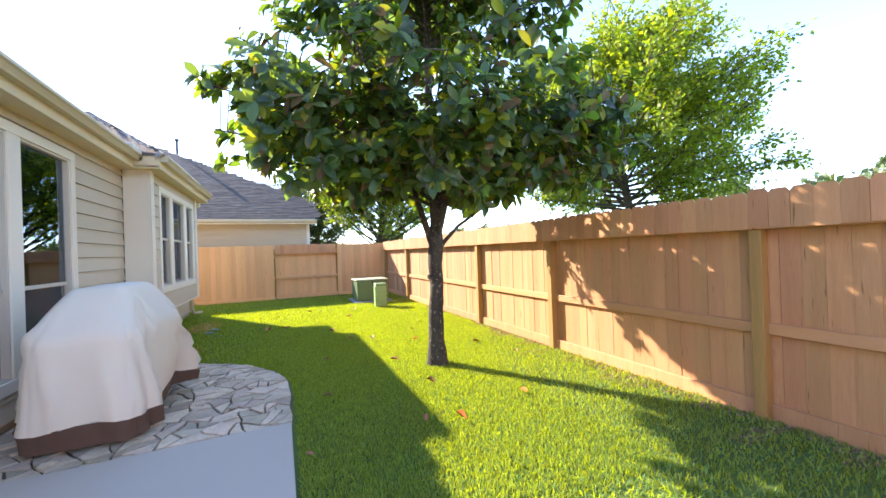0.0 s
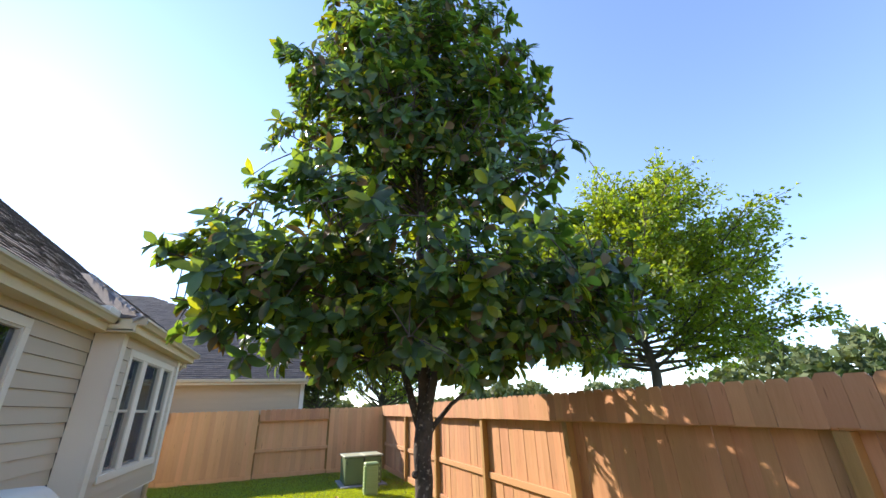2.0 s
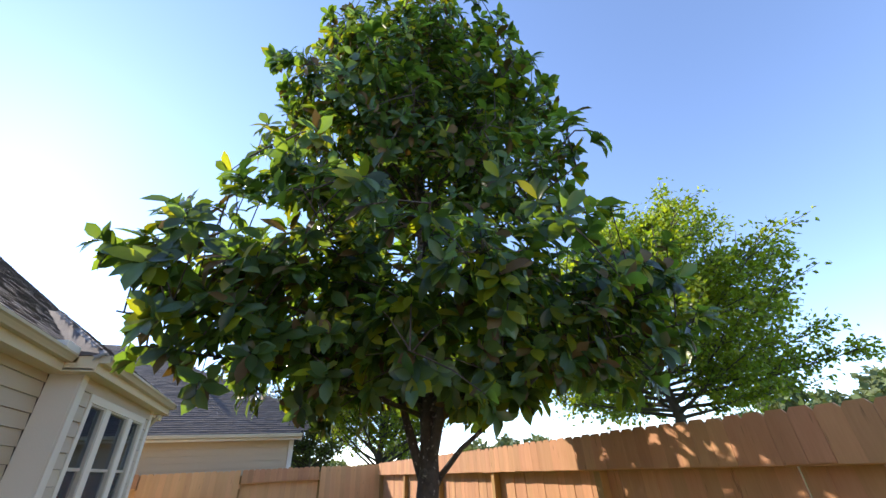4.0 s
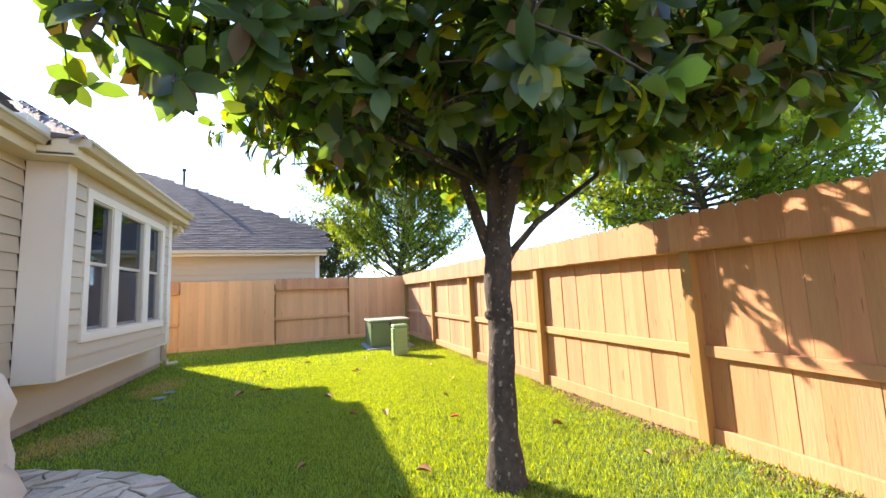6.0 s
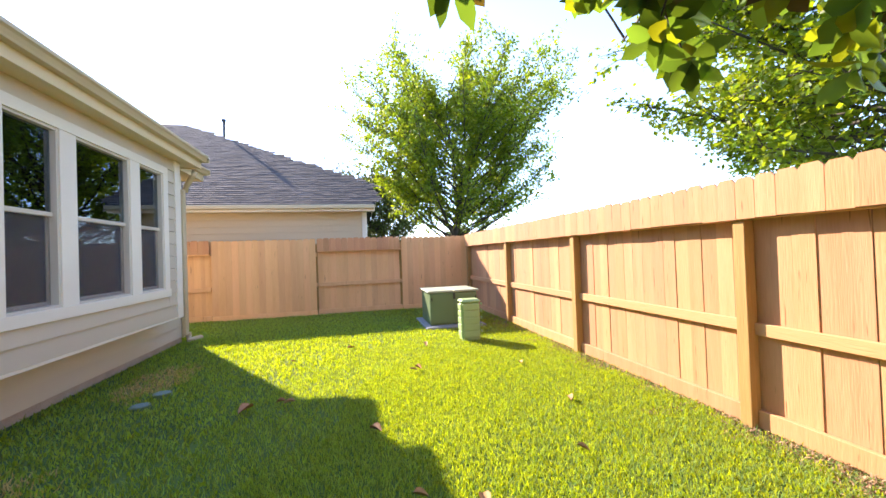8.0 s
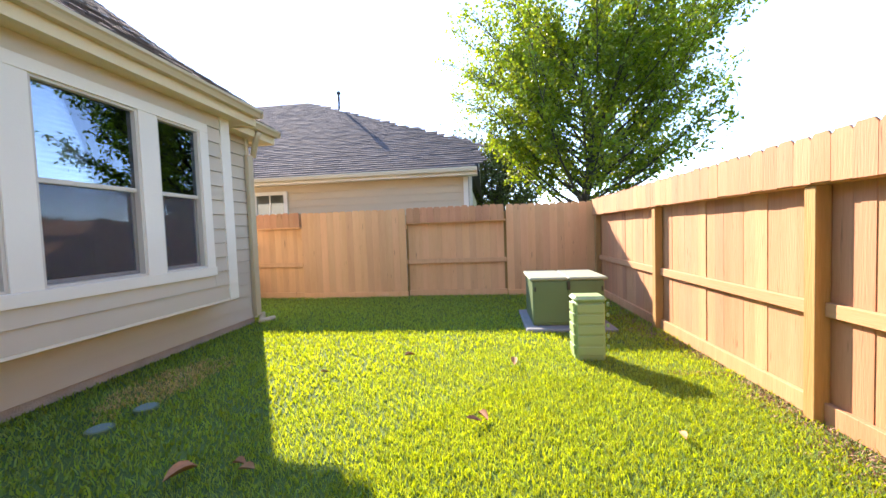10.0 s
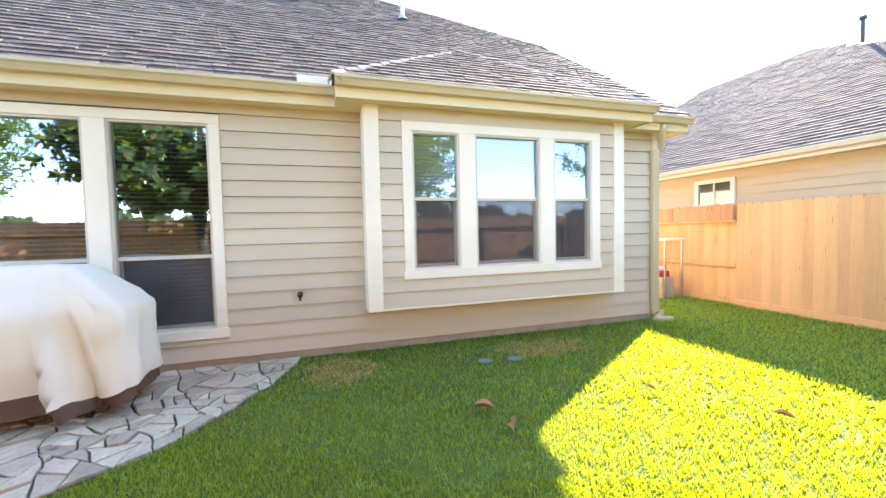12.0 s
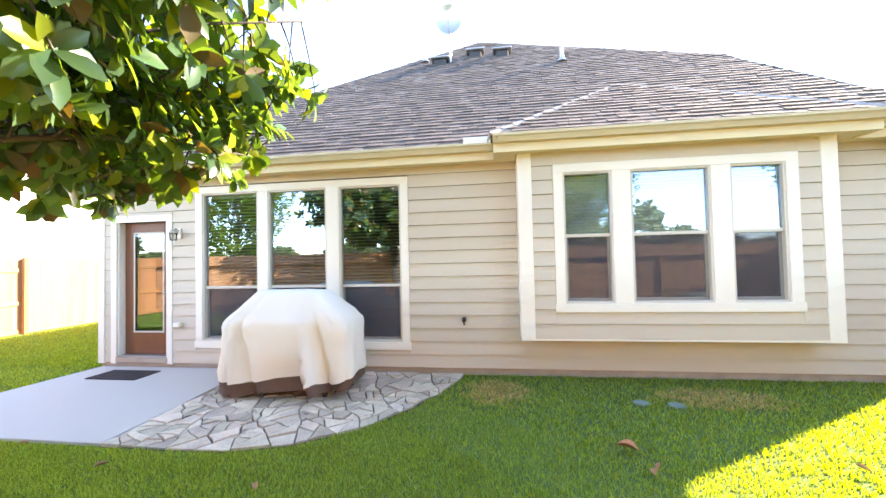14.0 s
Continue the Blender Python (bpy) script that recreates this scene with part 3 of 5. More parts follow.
def clad(poly, slope, x_eave, z_eave, parent, near, limit=300, row=0.128, width=0.21, seed=1):
    """Courses of shingles over a plane that rises towards -x; the nearest are parts, the rest one mesh."""
    rnd = random.Random(seed)
    kinds = [shingle_mesh(width * k, row * 1.15, t) for k, t in ((0.6, 0.022), (0.8, 0.014), (1.0, 0.02), (0.7, 0.013), (1.25, 0.018))]
    c = math.cos(math.atan(slope))
    tilt = Matrix.Rotation(math.atan(slope), 4, "Y")
    spots = []
    k = 0
    while True:
        x = x_eave - k * row * c
        ys = [p[1] for p in poly]
        if x < min(p[0] for p in poly):
            break
        y = min(ys) - rnd.uniform(0, width)
        while y < max(ys):
            j = rnd.randrange(5)
            w = width * (0.6, 0.8, 1.0, 0.7, 1.25)[j]
            if inside(poly, x - row * 0.4, y + w / 2):
                spots.append((abs(y - near[1]) + abs(x - near[0]) * 1.3, x, y, j))
            y += w + 0.007
        k += 1
    spots.sort()
    far_v, far_f = [], []
    for i, (d, x, y, j) in enumerate(spots):
        m = Matrix.Translation((x, y, z_eave + slope * (x_eave - x))) @ tilt
        if i < limit:
            ob = part("shingle", kinds[j], SHINGLE, parent)
            ob.matrix_basis = m
        else:
            b = len(far_v)
            far_v += [m @ q.co for q in kinds[j].vertices]
            far_f += [tuple(b + q for q in f.vertices) for f in kinds[j].polygons]
    if far_v:
        part("shingle_field", mesh("shingle_field", far_v, far_f), SHINGLE2, parent, kind="stuff")


def roof_fittings():
    """Pipes, vents and a dish on the rear slope, by bearing and height angle from the end of the lawn."""
    def spot(az, el):
        e, a = Vector((3.18, 6.87, 1.56)), radians(az)
        t = math.tan(radians(el))
        k = (e.z - rz(e.x)) / (-SL * math.sin(a) - t)
        p = Vector((e.x + math.sin(a) * k, e.y + math.cos(a) * k, 0))
        p.z = rz(p.x)
        return p
    for az, el, h in ((-99.9, 27.9, 0.35), (-79.7, 26.5, 0.40)):
        p = spot(az, el)
        v = thing("roof_pipe", "pale vent pipe standing on the shingled roof slope", "vent", at=p)
        part("pipe", tube([(0, 0, -0.1), (0, 0, h * 0.7)], [0.04, 0.04], 10), METAL, v)
        part("flashing", tube([(0, 0, -0.02), (0, 0, 0.07)], [0.12, 0.05], 10), METAL, v)
    for az, el in ((-97.6, 27.6), (-92.3, 28.4), (-88.3, 28.2)):
        p = spot(az, el)
        v = thing("roof_vent", "low dark metal roof vent near the ridge", "vent", "roof vents near the ridge", at=p)
        part("base", box(-0.12, 0.12, -0.14, 0.14, -0.15, 0.07, 0.01), DARKMETAL, v)
        part("hood", box(-0.18, 0.18, -0.22, 0.22, 0.071, 0.12, 0.02), METAL, v)
    p = spot(-96.1, 27.8)
    d = thing("satellite_dish", "pale grey satellite dish on a thin mast by the ridge", "dish", at=p)
    part("mast", tube([(0, 0, -0.1), (0, 0, 0.75)], [0.025, 0.025], 8), METAL, d)
    bm = bmesh.new()
    rings = []
    for k in range(5):
        r = 0.36 * k / 4
        rings.append([bm.verts.new((0.10 * (k / 4) ** 2 + 0.03, r * 0.85 * math.cos(q * math.pi / 10), 0.95 + r * math.sin(q * math.pi / 10))) for q in range(20)] if k else [bm.verts.new((0.03, 0, 0.95))])
    for q in range(20):
        bm.faces.new((rings[0][0], rings[1][q], rings[1][(q + 1) % 20]))
        for k in range(1, 4):
            bm.faces.new((rings[k][q], rings[k + 1][q], rings[k + 1][(q + 1) % 20], rings[k][(q + 1) % 20]))
    part("reflector", bm, METAL, d, "", True)
    part("arm", tube([(0.0, 0, 0.6), (0.3, 0, 0.62), (0.42, 0, 0.8)], [0.012, 0.012, 0.02], 6), METAL, d)


roof_fittings()
part("flashing", box(RX - 0.10, RX + 0.06, BE0 - 0.38, BE0 - 0.02, EAVE + 0.0, EAVE + 0.085, 0.006), TRIM, house, "beige metal kick-out flashing")


def ridge_caps(a, b, parent, n, width=0.2, mat=None, lift0=0.022):
    """Cap shingles lapped along a hip or ridge from a up to b."""
    a, b = Vector(a), Vector(b)
    d = (b - a).normalized()
    s = d.cross(Vector((0, 0, 1))).normalized()
    u = s.cross(d)
    ln = (b - a).length / n
    for i in range(n):
        p = a + d * ln * i
        v = []
        for k, lift in ((0, lift0), (ln * 1.12, lift0 - 0.01)):
            for w, drop in ((-width / 2, -0.075), (0, 0.008), (width / 2, -0.075)):
                v.append(p + d * k + s * w + u * (lift + drop))
        v += [p - s * width / 2 - u * 0.1, p, p + s * width / 2 - u * 0.1]
        part("ridge_cap", mesh("ridge_cap", v, [(0, 1, 4, 3), (1, 2, 5, 4), (6, 7, 1, 0), (7, 8, 2, 1)]), mat or CAP, parent)


# ---- fences ----
FX = 3.84
TOPZ = 1.83


def picket_mesh(w=0.138, h=TOPZ - 0.06, t=0.016, dog=True):
    c = 0.03
    out = [(0, 0), (w, 0), (w, h - c), (w - c * 0.8, h), (c * 0.8, h), (0, h - c)] if dog else [(0, 0), (w, 0), (w, h), (0, h)]
    n = len(out)
    v = [(x, y, z) for x in (0, t) for y, z in out]
    return mesh("picket", v, [tuple(range(n))[::-1], tuple(range(n, 2 * n))] + [(i, (i + 1) % n, n + (i + 1) % n, n + i) for i in range(n)])


PK = [picket_mesh(0.1385), picket_mesh(0.136), picket_mesh(0.1385, TOPZ - 0.055)]
LOWB = [picket_mesh(0.1385, 1.54, dog=False), picket_mesh(0.136, 1.54, dog=False)]
BAND = [picket_mesh(0.1385, 0.30), picket_mesh(0.136, 0.30), picket_mesh(0.1385, 0.308)]
PKB = [picket_mesh(0.140), picket_mesh(0.139), picket_mesh(0.140, TOPZ - 0.055)]


def fence_y(name, label, x, ya, yb, posts, far=False, flip=False, rnd=random.Random(3)):
    f = thing(name, label, "fence", at=(x, (ya + yb) / 2, 0))
    inv = Matrix.Translation(-f.location)
    s = -1 if not flip else 1
    for y in posts:
        a, b = sorted((x + s * 0.004, x + s * 0.096))
        ob = part("post", box(a, b, y - 0.045, y + 0.045, -0.1, 1.53, 0.004), POST, f)
        ob.matrix_parent_inverse = inv
    edges = [ya] + list(posts) + [yb]
    a, b = sorted((x + s * 0.002, x + s * 0.04))
    c, d = sorted((x + s * 0.002, x + s * 0.105))
    for p, q in zip(edges, edges[1:]):
        if q - p < 0.1:
            continue
        sag = rnd.uniform(-0.008, 0.008)
        ob = part("rail", box(a, b, p + 0.046, q - 0.046, 0.69 + sag, 0.78 + sag, 0.004), RAIL, f)
        ob.matrix_parent_inverse = inv
        ob = part("kickboard", box(a, b, p + 0.046, q - 0.046, 0.0, 0.135, 0.004), PICKET, f)
        ob.matrix_parent_inverse = inv
        ob = part("top_rail", box(c, d, p + 0.002, q - 0.002, 1.532, 1.575, 0.004), RAIL, f)
        ob.matrix_parent_inverse = inv
    y = ya
    while y < yb - 0.1:
        ob = part("picket", LOWB[rnd.randrange(2)], PICKET, f)
        ob.matrix_parent_inverse = inv
        ob.matrix_basis = Matrix.Translation((x + rnd.uniform(0, 0.008), y, 0.03 + rnd.uniform(-0.006, 0.0))) @ Matrix.Rotation(rnd.uniform(-0.003, 0.003), 4, "X")
        ob = part("cap_board", BAND[rnd.randrange(3)], PICKET, f)
        ob.matrix_parent_inverse = inv
        ob.matrix_basis = Matrix.Translation((x - 0.124 + rnd.uniform(0, 0.002), y, 1.542 + rnd.uniform(-0.005, 0.005))) @ Matrix.Rotation(rnd.uniform(-0.004, 0.004), 4, "X")
        y += 0.1393
    return f


YB = 13.80
POSTS = [-7.6, -5.27, -2.93, -0.6, 1.70, 4.28, 6.47, 8.73, 11.05, 13.62]


def fence_back():
    rnd = random.Random(9)
    f = thing("fence", "cedar board fence across the end of the lawn, panels turned alternately", "fence", at=(0, YB, 0))
    inv = Matrix.Translation((0, -YB, 0))

    def add(name, bm, mat):
        ob = part(name, bm, mat, f)
        ob.matrix_parent_inverse = inv
        return ob
    for x0, x1, proud in ((-4.6, -2.26, False), (-2.24, 0.04, True), (0.05, 2.06, False), (2.07, 3.82, True)):
        yp = YB - 0.06 if proud else YB + 0.03
        if proud:
            add("rail", box(x0, x1, YB - 0.04, YB - 0.004, 1.40, 1.5, 0.004), PICKET_B)
        add("rail", box(x0, x1, YB - 0.04, YB - 0.004, 0.68, 0.77, 0.004), PICKET_B)
        if not proud:
            add("top_rail", box(x0 + 0.002, x1 - 0.002, YB - 0.10, YB + 0.028, 1.50, 1.54, 0.004), PICKET_B)
        if proud:
            add("kickboard", box(x0 + 0.01, x1 - 0.01, YB - 0.105, YB - 0.078, -0.02, 0.12, 0.004), PICKET_B)
        else:
            add("kickboard", box(x0, x1, YB - 0.04, YB - 0.004, 0, 0.13, 0.004), PICKET_B)
        x = x0
        while x < x1 - 0.05:
            w = min(0.1385, x1 - x)
            if not proud:
                ob = add("cap_board", BAND[rnd.randrange(3)], PICKET_B)
                ob.matrix_basis = Matrix.Translation((x + w, YB - 0.118 + rnd.uniform(0, 0.003), 1.527 + rnd.uniform(-0.006, 0.006))) @ Matrix.Rotation(math.pi / 2, 4, "Z")
            ob = add("picket", PKB[rnd.randrange(3)], PICKET_B)
            ob.matrix_basis = Matrix.Translation((x + w, yp + rnd.uniform(0, 0.003), 0.05 + rnd.uniform(-0.006, 0.006))) @ Matrix.Rotation(math.pi / 2, 4, "Z")
            x += 0.1408
    for x in (-2.25, 0.045, 2.065):
        add("post", box(x - 0.045, x + 0.045, YB + 0.05, YB + 0.14, -0.1, 1.7, 0.004), POST)


# ---- neighbour's house ----
nb = thing("house", "neighbouring cream lap-sided house with a grey-brown roof beyond the fence", "house")
NW, NE, NZ = 15.30, 14.93, 2.65
part("wall", box(-14, 1.24, NW + 0.02, NW + 0.2, -0.1, NZ, 0), NSIDING, nb)
part("wall", box(1.06, 1.24, NW + 0.2, 24, -0.1, NZ, 0), NSIDING, nb)
part("wall", mesh("gable", [(1.25, NW + 0.02, NZ), (1.25, 17.5, NZ), (1.25, 16.0, 3.40), (1.06, NW + 0.02, NZ), (1.06, 17.5, NZ), (1.06, 16.0, 3.40)], [(0, 1, 2), (5, 4, 3), (0, 3, 4, 1), (1, 4, 5, 2), (2, 5, 3, 0)]), NSIDING, nb, "gable wall")
part("corner_board", box(1.15, 1.27, NW - 0.012, NW + 0.012, 0, NZ - 0.02, 0.003), TRIM, nb)
part("soffit", box(-14.5, 1.5, NE, NW + 0.1, NZ, NZ + 0.02, 0), TRIM, nb)
part("fascia", box(-14.5, 1.5, NE - 0.022, NE, NZ - 0.03, NZ + 0.14, 0.003), TRIM, nb)
part("gutter", box(-14.5, 1.5, NE - 0.13, NE - 0.024, NZ + 0.03, NZ + 0.145, 0.02), GUTTER, nb)
NS = 0.589
nz = lambda y: NZ + 0.15 + NS * (y - NE + 0.1)
NP = (-5.9, 22.3)
v = [(-16, NE - 0.1, nz(NE - 0.1)), (1.52, NE - 0.1, nz(NE - 0.1)), (1.52, 16.0, nz(16.0)), (NP[0], NP[1], nz(NP[1])), (-16, NP[1], nz(NP[1])), (1.52, 17.9, nz(NE)), (1.52, 30, nz(NE)), (-16, 30, nz(NE)), (0.9, 18.6, nz(17.2))]
nroof = part("roof", mesh("roof", v, [(0, 1, 2, 3, 4), (2, 5, 8, 3), (5, 6, 3, 8), (3, 6, 7, 4)]), UNDER, nb, "grey-brown asphalt shingle roof")
part("rake_board", mesh("rake", [(1.53, NE - 0.1, NZ - 0.02), (1.53, NE - 0.1, NZ + 0.14), (1.53, 16.0, nz(16.0) - 0.01), (1.53, 17.9, nz(NE) - 0.01), (1.53, 17.9, nz(NE) - 0.17), (1.53, 16.0, nz(16.0) - 0.17)], [(0, 1, 2, 5), (5, 2, 3, 4)]), TRIM, nb)


def neighbour_details():
    z = 1.2
    while z < NZ - 0.05:
        ob = part("board", lap(0, 15.12, z, min(z + 0.19, NZ)), NSIDING, nb)
        ob.matrix_basis = Matrix.Translation((-14, NW + 0.02, 0)) @ Matrix.Rotation(-math.pi / 2, 4, "Z")
        z += 0.178
    w = thing("window_3", "", "")
    w.parent = nb
    w["label"] = "small cream-framed window high in the side wall"
    bm = box(-4.3, -4.2, NW - 0.05, NW - 0.001, 1.85, 2.5, 0.003)
    box(-3.45, -3.35, NW - 0.05, NW - 0.001, 1.85, 2.5, 0.003, bm)
    box(-4.2, -3.45, NW - 0.05, NW - 0.001, 2.41, 2.5, 0.003, bm)
    box(-4.2, -3.45, NW - 0.05, NW - 0.001, 1.85, 1.93, 0.003, bm)
    part("window_frame", bm, TRIM, w)
    part("pane", box(-4.2, -3.45, NW - 0.018, NW - 0.010, 1.93, 2.41, 0), GLASS, w)
    part("window_sill", box(-3.85, -3.81, NW - 0.03, NW - 0.019, 1.93, 2.41, 0.002), TRIM, w)
    g = thing("window_4", "", "")
    g.parent = nb
    g["label"] = "white-barred gable window"
    bm = bmesh.new()
    for y in (15.75, 16.2, 16.65, 17.1):
        box(1.265, 1.30, y - 0.025, y + 0.025, 1.6, 3.05, 0.002, bm)
    for zz in (1.6, 2.3, 3.0):
        box(1.266, 1.295, 15.78, 17.07, zz, zz + 0.05, 0.002, bm)
    part("window_frame", bm, TRIM, g)
    part("pane", box(1.252, 1.262, 15.77, 17.08, 1.64, 3.0, 0), GLASS_LOW, g)
    # roof courses and vent
    rnd = random.Random(4)
    fv, ff = [], []
    poly = [(-16, NE - 0.1), (1.52, NE - 0.1), (1.52, 16.25), NP, (-16, NP[1])]
    k, c = 0, math.cos(math.atan(NS))
    while True:
        y = NE - 0.1 + k * 0.15 * c
        if y > NP[1]:
            break
        x = -9.5 - rnd.uniform(0, 0.3)
        while x < 1.5:
            wd, t = rnd.choice(((0.16, 0.022), (0.31, 0.017), (0.24, 0.024), (0.4, 0.018)))
            if inside(poly, x + wd / 2, y + 0.05):
                z0, z1, y1 = nz(y), nz(y + 0.16 * c), y + 0.16 * c
                b = len(fv)
                fv += [(x, y, z0), (x + wd, y, z0), (x + wd, y, z0 + t), (x, y, z0 + t), (x, y1, z1 + 0.003), (x + wd, y1, z1 + 0.003)]
                ff += [(b, b + 1, b + 2, b + 3), (b + 3, b + 2, b + 5, b + 4), (b, b + 3, b + 4), (b + 1, b + 5, b + 2)]
            x += wd + 0.004
        k += 1
    part("shingle_field", mesh("shingle_field", fv, ff), NSHINGLE, nroof, kind="stuff")
    part("vent_pipe", tube([(-4.1, 21.1, 6.4), (-4.1, 21.1, 7.05)], [0.05, 0.05], 10), DARKMETAL, nb, "metal roof vent pipe")
    part("vent_cap", tube([(-4.1, 21.1, 7.03), (-4.1, 21.1, 7.12)], [0.09, 0.08], 10), DARKMETAL, nb)


# ---- trees ----


def leaf_arrays(P, D, U, L, W, seg=3, droop=0.2, fold=0.15):
    """Leaves as separate folded blades: base points, directions, up vectors, lengths, widths."""
    n = len(P)
    S = np.cross(D, U)
    S /= np.linalg.norm(S, axis=1)[:, None] + 1e-9
    N = np.cross(S, D)
    rows = []
    ts = np.linspace(0, 1, seg + 1)
    for t in ts:
        w = np.sin(np.pi * min(1, max(0.0, t)) ** 1.3) ** 0.62 * 0.5 if 0 < t < 1 else 0
        c = P + D * (L * t)[:, None] - N * (L * droop * t * t)[:, None]
        if t in (0, 1):
            rows.append([c])
        else:
            up = N * (W * fold * 2 * w)[:, None]
            rows.append([c + S * (W * w)[:, None] + up, c, c - S * (W * w)[:, None] + up])
    vs, faces, idx = [], [], []
    k = 0
    for r in rows:
        idx.append(list(range(k, k + len(r))))
        vs += r
        k += len(r)
    V = np.stack(vs, axis=1).reshape(-1, 3)
    F = []
    for a, b in zip(idx, idx[1:]):
        if len(a) == 1:
            F += [(a[0], b[0], b[1]), (a[0], b[1], b[2])]
        elif len(b) == 1:
            F += [(a[0], b[0], a[1]), (a[1], b[0], a[2])]
        else:
            F += [(a[0], b[0], b[1]), (a[0], b[1], a[1]), (a[1], b[1], b[2]), (a[1], b[2], a[2])]
    F = np.array(F)
    F = (F[None] + (np.arange(n) * k)[:, None, None]).reshape(-1, 3)
    return V, F


def tri_mesh(name, V, F):
    me = bpy.data.meshes.new(name)
    me.vertices.add(len(V))
    me.vertices.foreach_set("co", V.astype(np.float32).ravel())
    me.loops.add(len(F) * 3)
    me.loops.foreach_set("vertex_index", F.astype(np.int32).ravel())
    me.polygons.add(len(F))
    me.polygons.foreach_set("loop_start", np.arange(0, len(F) * 3, 3, dtype=np.int32))
    me.update(calc_edges=True)
    return me


TX, TY = 2.03, 4.41


def crown_radius(z, a):
    pts = ((1.7, 0.5), (2.05, 1.3), (2.5, 2.25), (2.9, 2.45), (3.3, 2.3), (3.7, 2.0), (4.2, 1.9), (5.0, 1.9), (6.0, 1.75), (7.0, 1.3), (8.0, 0.4))
    r = 0.2
    for (z0, r0), (z1, r1) in zip(pts, pts[1:]):
        if z0 <= z <= z1:
            r = r0 + (r1 - r0) * (z - z0) / (z1 - z0)
    g = float(np.interp(math.degrees(a) % 360, (0, 30, 60, 90, 125, 150, 175, 200, 230, 270, 300, 340, 360), (0.92, 0.85, 0.76, 0.72, 0.72, 0.76, 0.94, 1.08, 0.95, 0.90, 0.97, 0.97, 0.92)))
    return r * g * (1 + 0.09 * math.sin(a * 4 + z * 2.6) * math.sin(z * 3.1 + a))


def magnolia():
    rnd = random.Random(11)
    t = thing("tree", "magnolia with lichen-spotted trunk and glossy conical crown on the lawn", "tree", at=(TX, TY, 0))
    inv = Matrix.Translation(-t.location)
    pts = [(TX, TY, -0.05), (TX, TY, 0.06), (TX + 0.005, TY - 0.005, 0.25), (TX, TY - 0.02, 0.6), (TX + 0.02, TY - 0.03, 1.0), (TX + 0.0, TY - 0.05, 1.3), (TX + 0.02, TY - 0.06, 1.55), (TX + 0.03, TY - 0.06, 1.8),
           (TX + 0.02, TY - 0.04, 2.4), (TX + 0.0, TY, 3.2), (TX + 0.03, TY, 4.4), (TX - 0.02, TY, 5.8), (TX, TY, 7.4)]
    rad = [0.19, 0.145, 0.116, 0.105, 0.10, 0.102, 0.108, 0.085, 0.07, 0.06, 0.05, 0.035, 0.012]
    fine_p, fine_r = [], []
    for i in range(len(pts) - 1):
        for k in range(4):
            u = k / 4
            fine_p.append(Vector(pts[i]).lerp(Vector(pts[i + 1]), u))
            fine_r.append((rad[i] + (rad[i + 1] - rad[i]) * u) * 0.89)
    trunk = part("trunk", tube(fine_p, fine_r, 20, rough=0.16), BARK, t, "dark bark with pale lichen patches", True)
    trunk.matrix_parent_inverse = inv
    for a, z, r in ((3.5, 1.12, 0.03), (4.3, 1.58, 0.032)):
        d = Vector((math.cos(a), math.sin(a), 0.1))
        c = Vector((TX, TY - 0.04, z)) + d * 0.085
        ob = part("knot", tube([c, c + d * 0.02, c + d * 0.032, c + d * 0.03], [r * 1.25, r * 1.1, r * 0.8, r * 0.3], 12), BARK, t, "pruned branch scar", True)
        ob.matrix_parent_inverse = inv
    for path, rr in (([(TX + 0.02, TY - 0.03, 1.38), (TX - 0.045, TY + 0.01, 1.66), (TX - 0.14, TY + 0.07, 2.02), (TX - 0.26, TY + 0.12, 2.5), (TX - 0.5, TY + 0.2, 3.1)], (0.035, 0.045, 0.036, 0.026, 0.014)),
                     ([(TX + 0.03, TY - 0.04, 1.42), (TX + 0.12, TY - 0.08, 1.56), (TX + 0.30, TY - 0.14, 1.76), (TX + 0.7, TY - 0.25, 2.05), (TX + 1.2, TY - 0.35, 2.45)], (0.04, 0.027, 0.022, 0.017, 0.012)),
                     ([(TX, TY - 0.02, 1.5), (TX + 0.06, TY - 0.16, 1.85), (TX + 0.12, TY - 0.4, 2.4), (TX + 0.2, TY - 0.7, 3.1)], (0.07, 0.05, 0.035, 0.02))):
        ob = part("limb", tube(path, rr, 10, rough=0.12), BARK, t, "", True)
        ob.matrix_parent_inverse = inv
    P, D, U, L, W = [], [], [], [], []
    n = 112
    lobes = ((204, 2.85, 2.55), (196, 2.6, 2.4), (211, 3.1, 2.35), (201, 2.35, 2.2), (208, 2.55, 2.3), (314, 2.5, 2.35), (306, 2.7, 2.25), (322, 2.85, 2.2), (311, 2.3, 2.1), (316, 2.8, 2.3), (221, 3.75, 2.05), (215, 3.6, 1.9), (288, 3.9, 2.1), (292, 3.7, 2.0), (205, 5.5, 1.9), (262, 2.7, 2.0), (280, 3.0, 2.1))
    for i in range(n):
        u = i / (n - 1)
        a = i * 2.39996 + rnd.uniform(-0.3, 0.3)
        z0 = 1.78 + u ** 0.95 * 5.0
        zend = z0 + 0.4 + 0.5 * u + rnd.uniform(-0.15, 0.25)
        if i < 44:
            z0, zend = rnd.uniform(1.95, 2.7), rnd.uniform(2.2, 3.3)
        R = crown_radius(zend, a) * rnd.uniform(0.80, 1.0)
        if i < len(lobes):
            a, zend, R = radians(lobes[i][0]), lobes[i][1], lobes[i][2]
            z0, u = min(zend - 0.25, 2.0 + (zend - 2.3) * 0.7), 0.1
        s = Vector((TX, TY - 0.03, z0))
        e = Vector((TX + math.cos(a) * R, TY + math.sin(a) * R, zend))
        mid = s.lerp(e, 0.45) + Vector((rnd.uniform(-0.12, 0.12), rnd.uniform(-0.12, 0.12), 0.10))
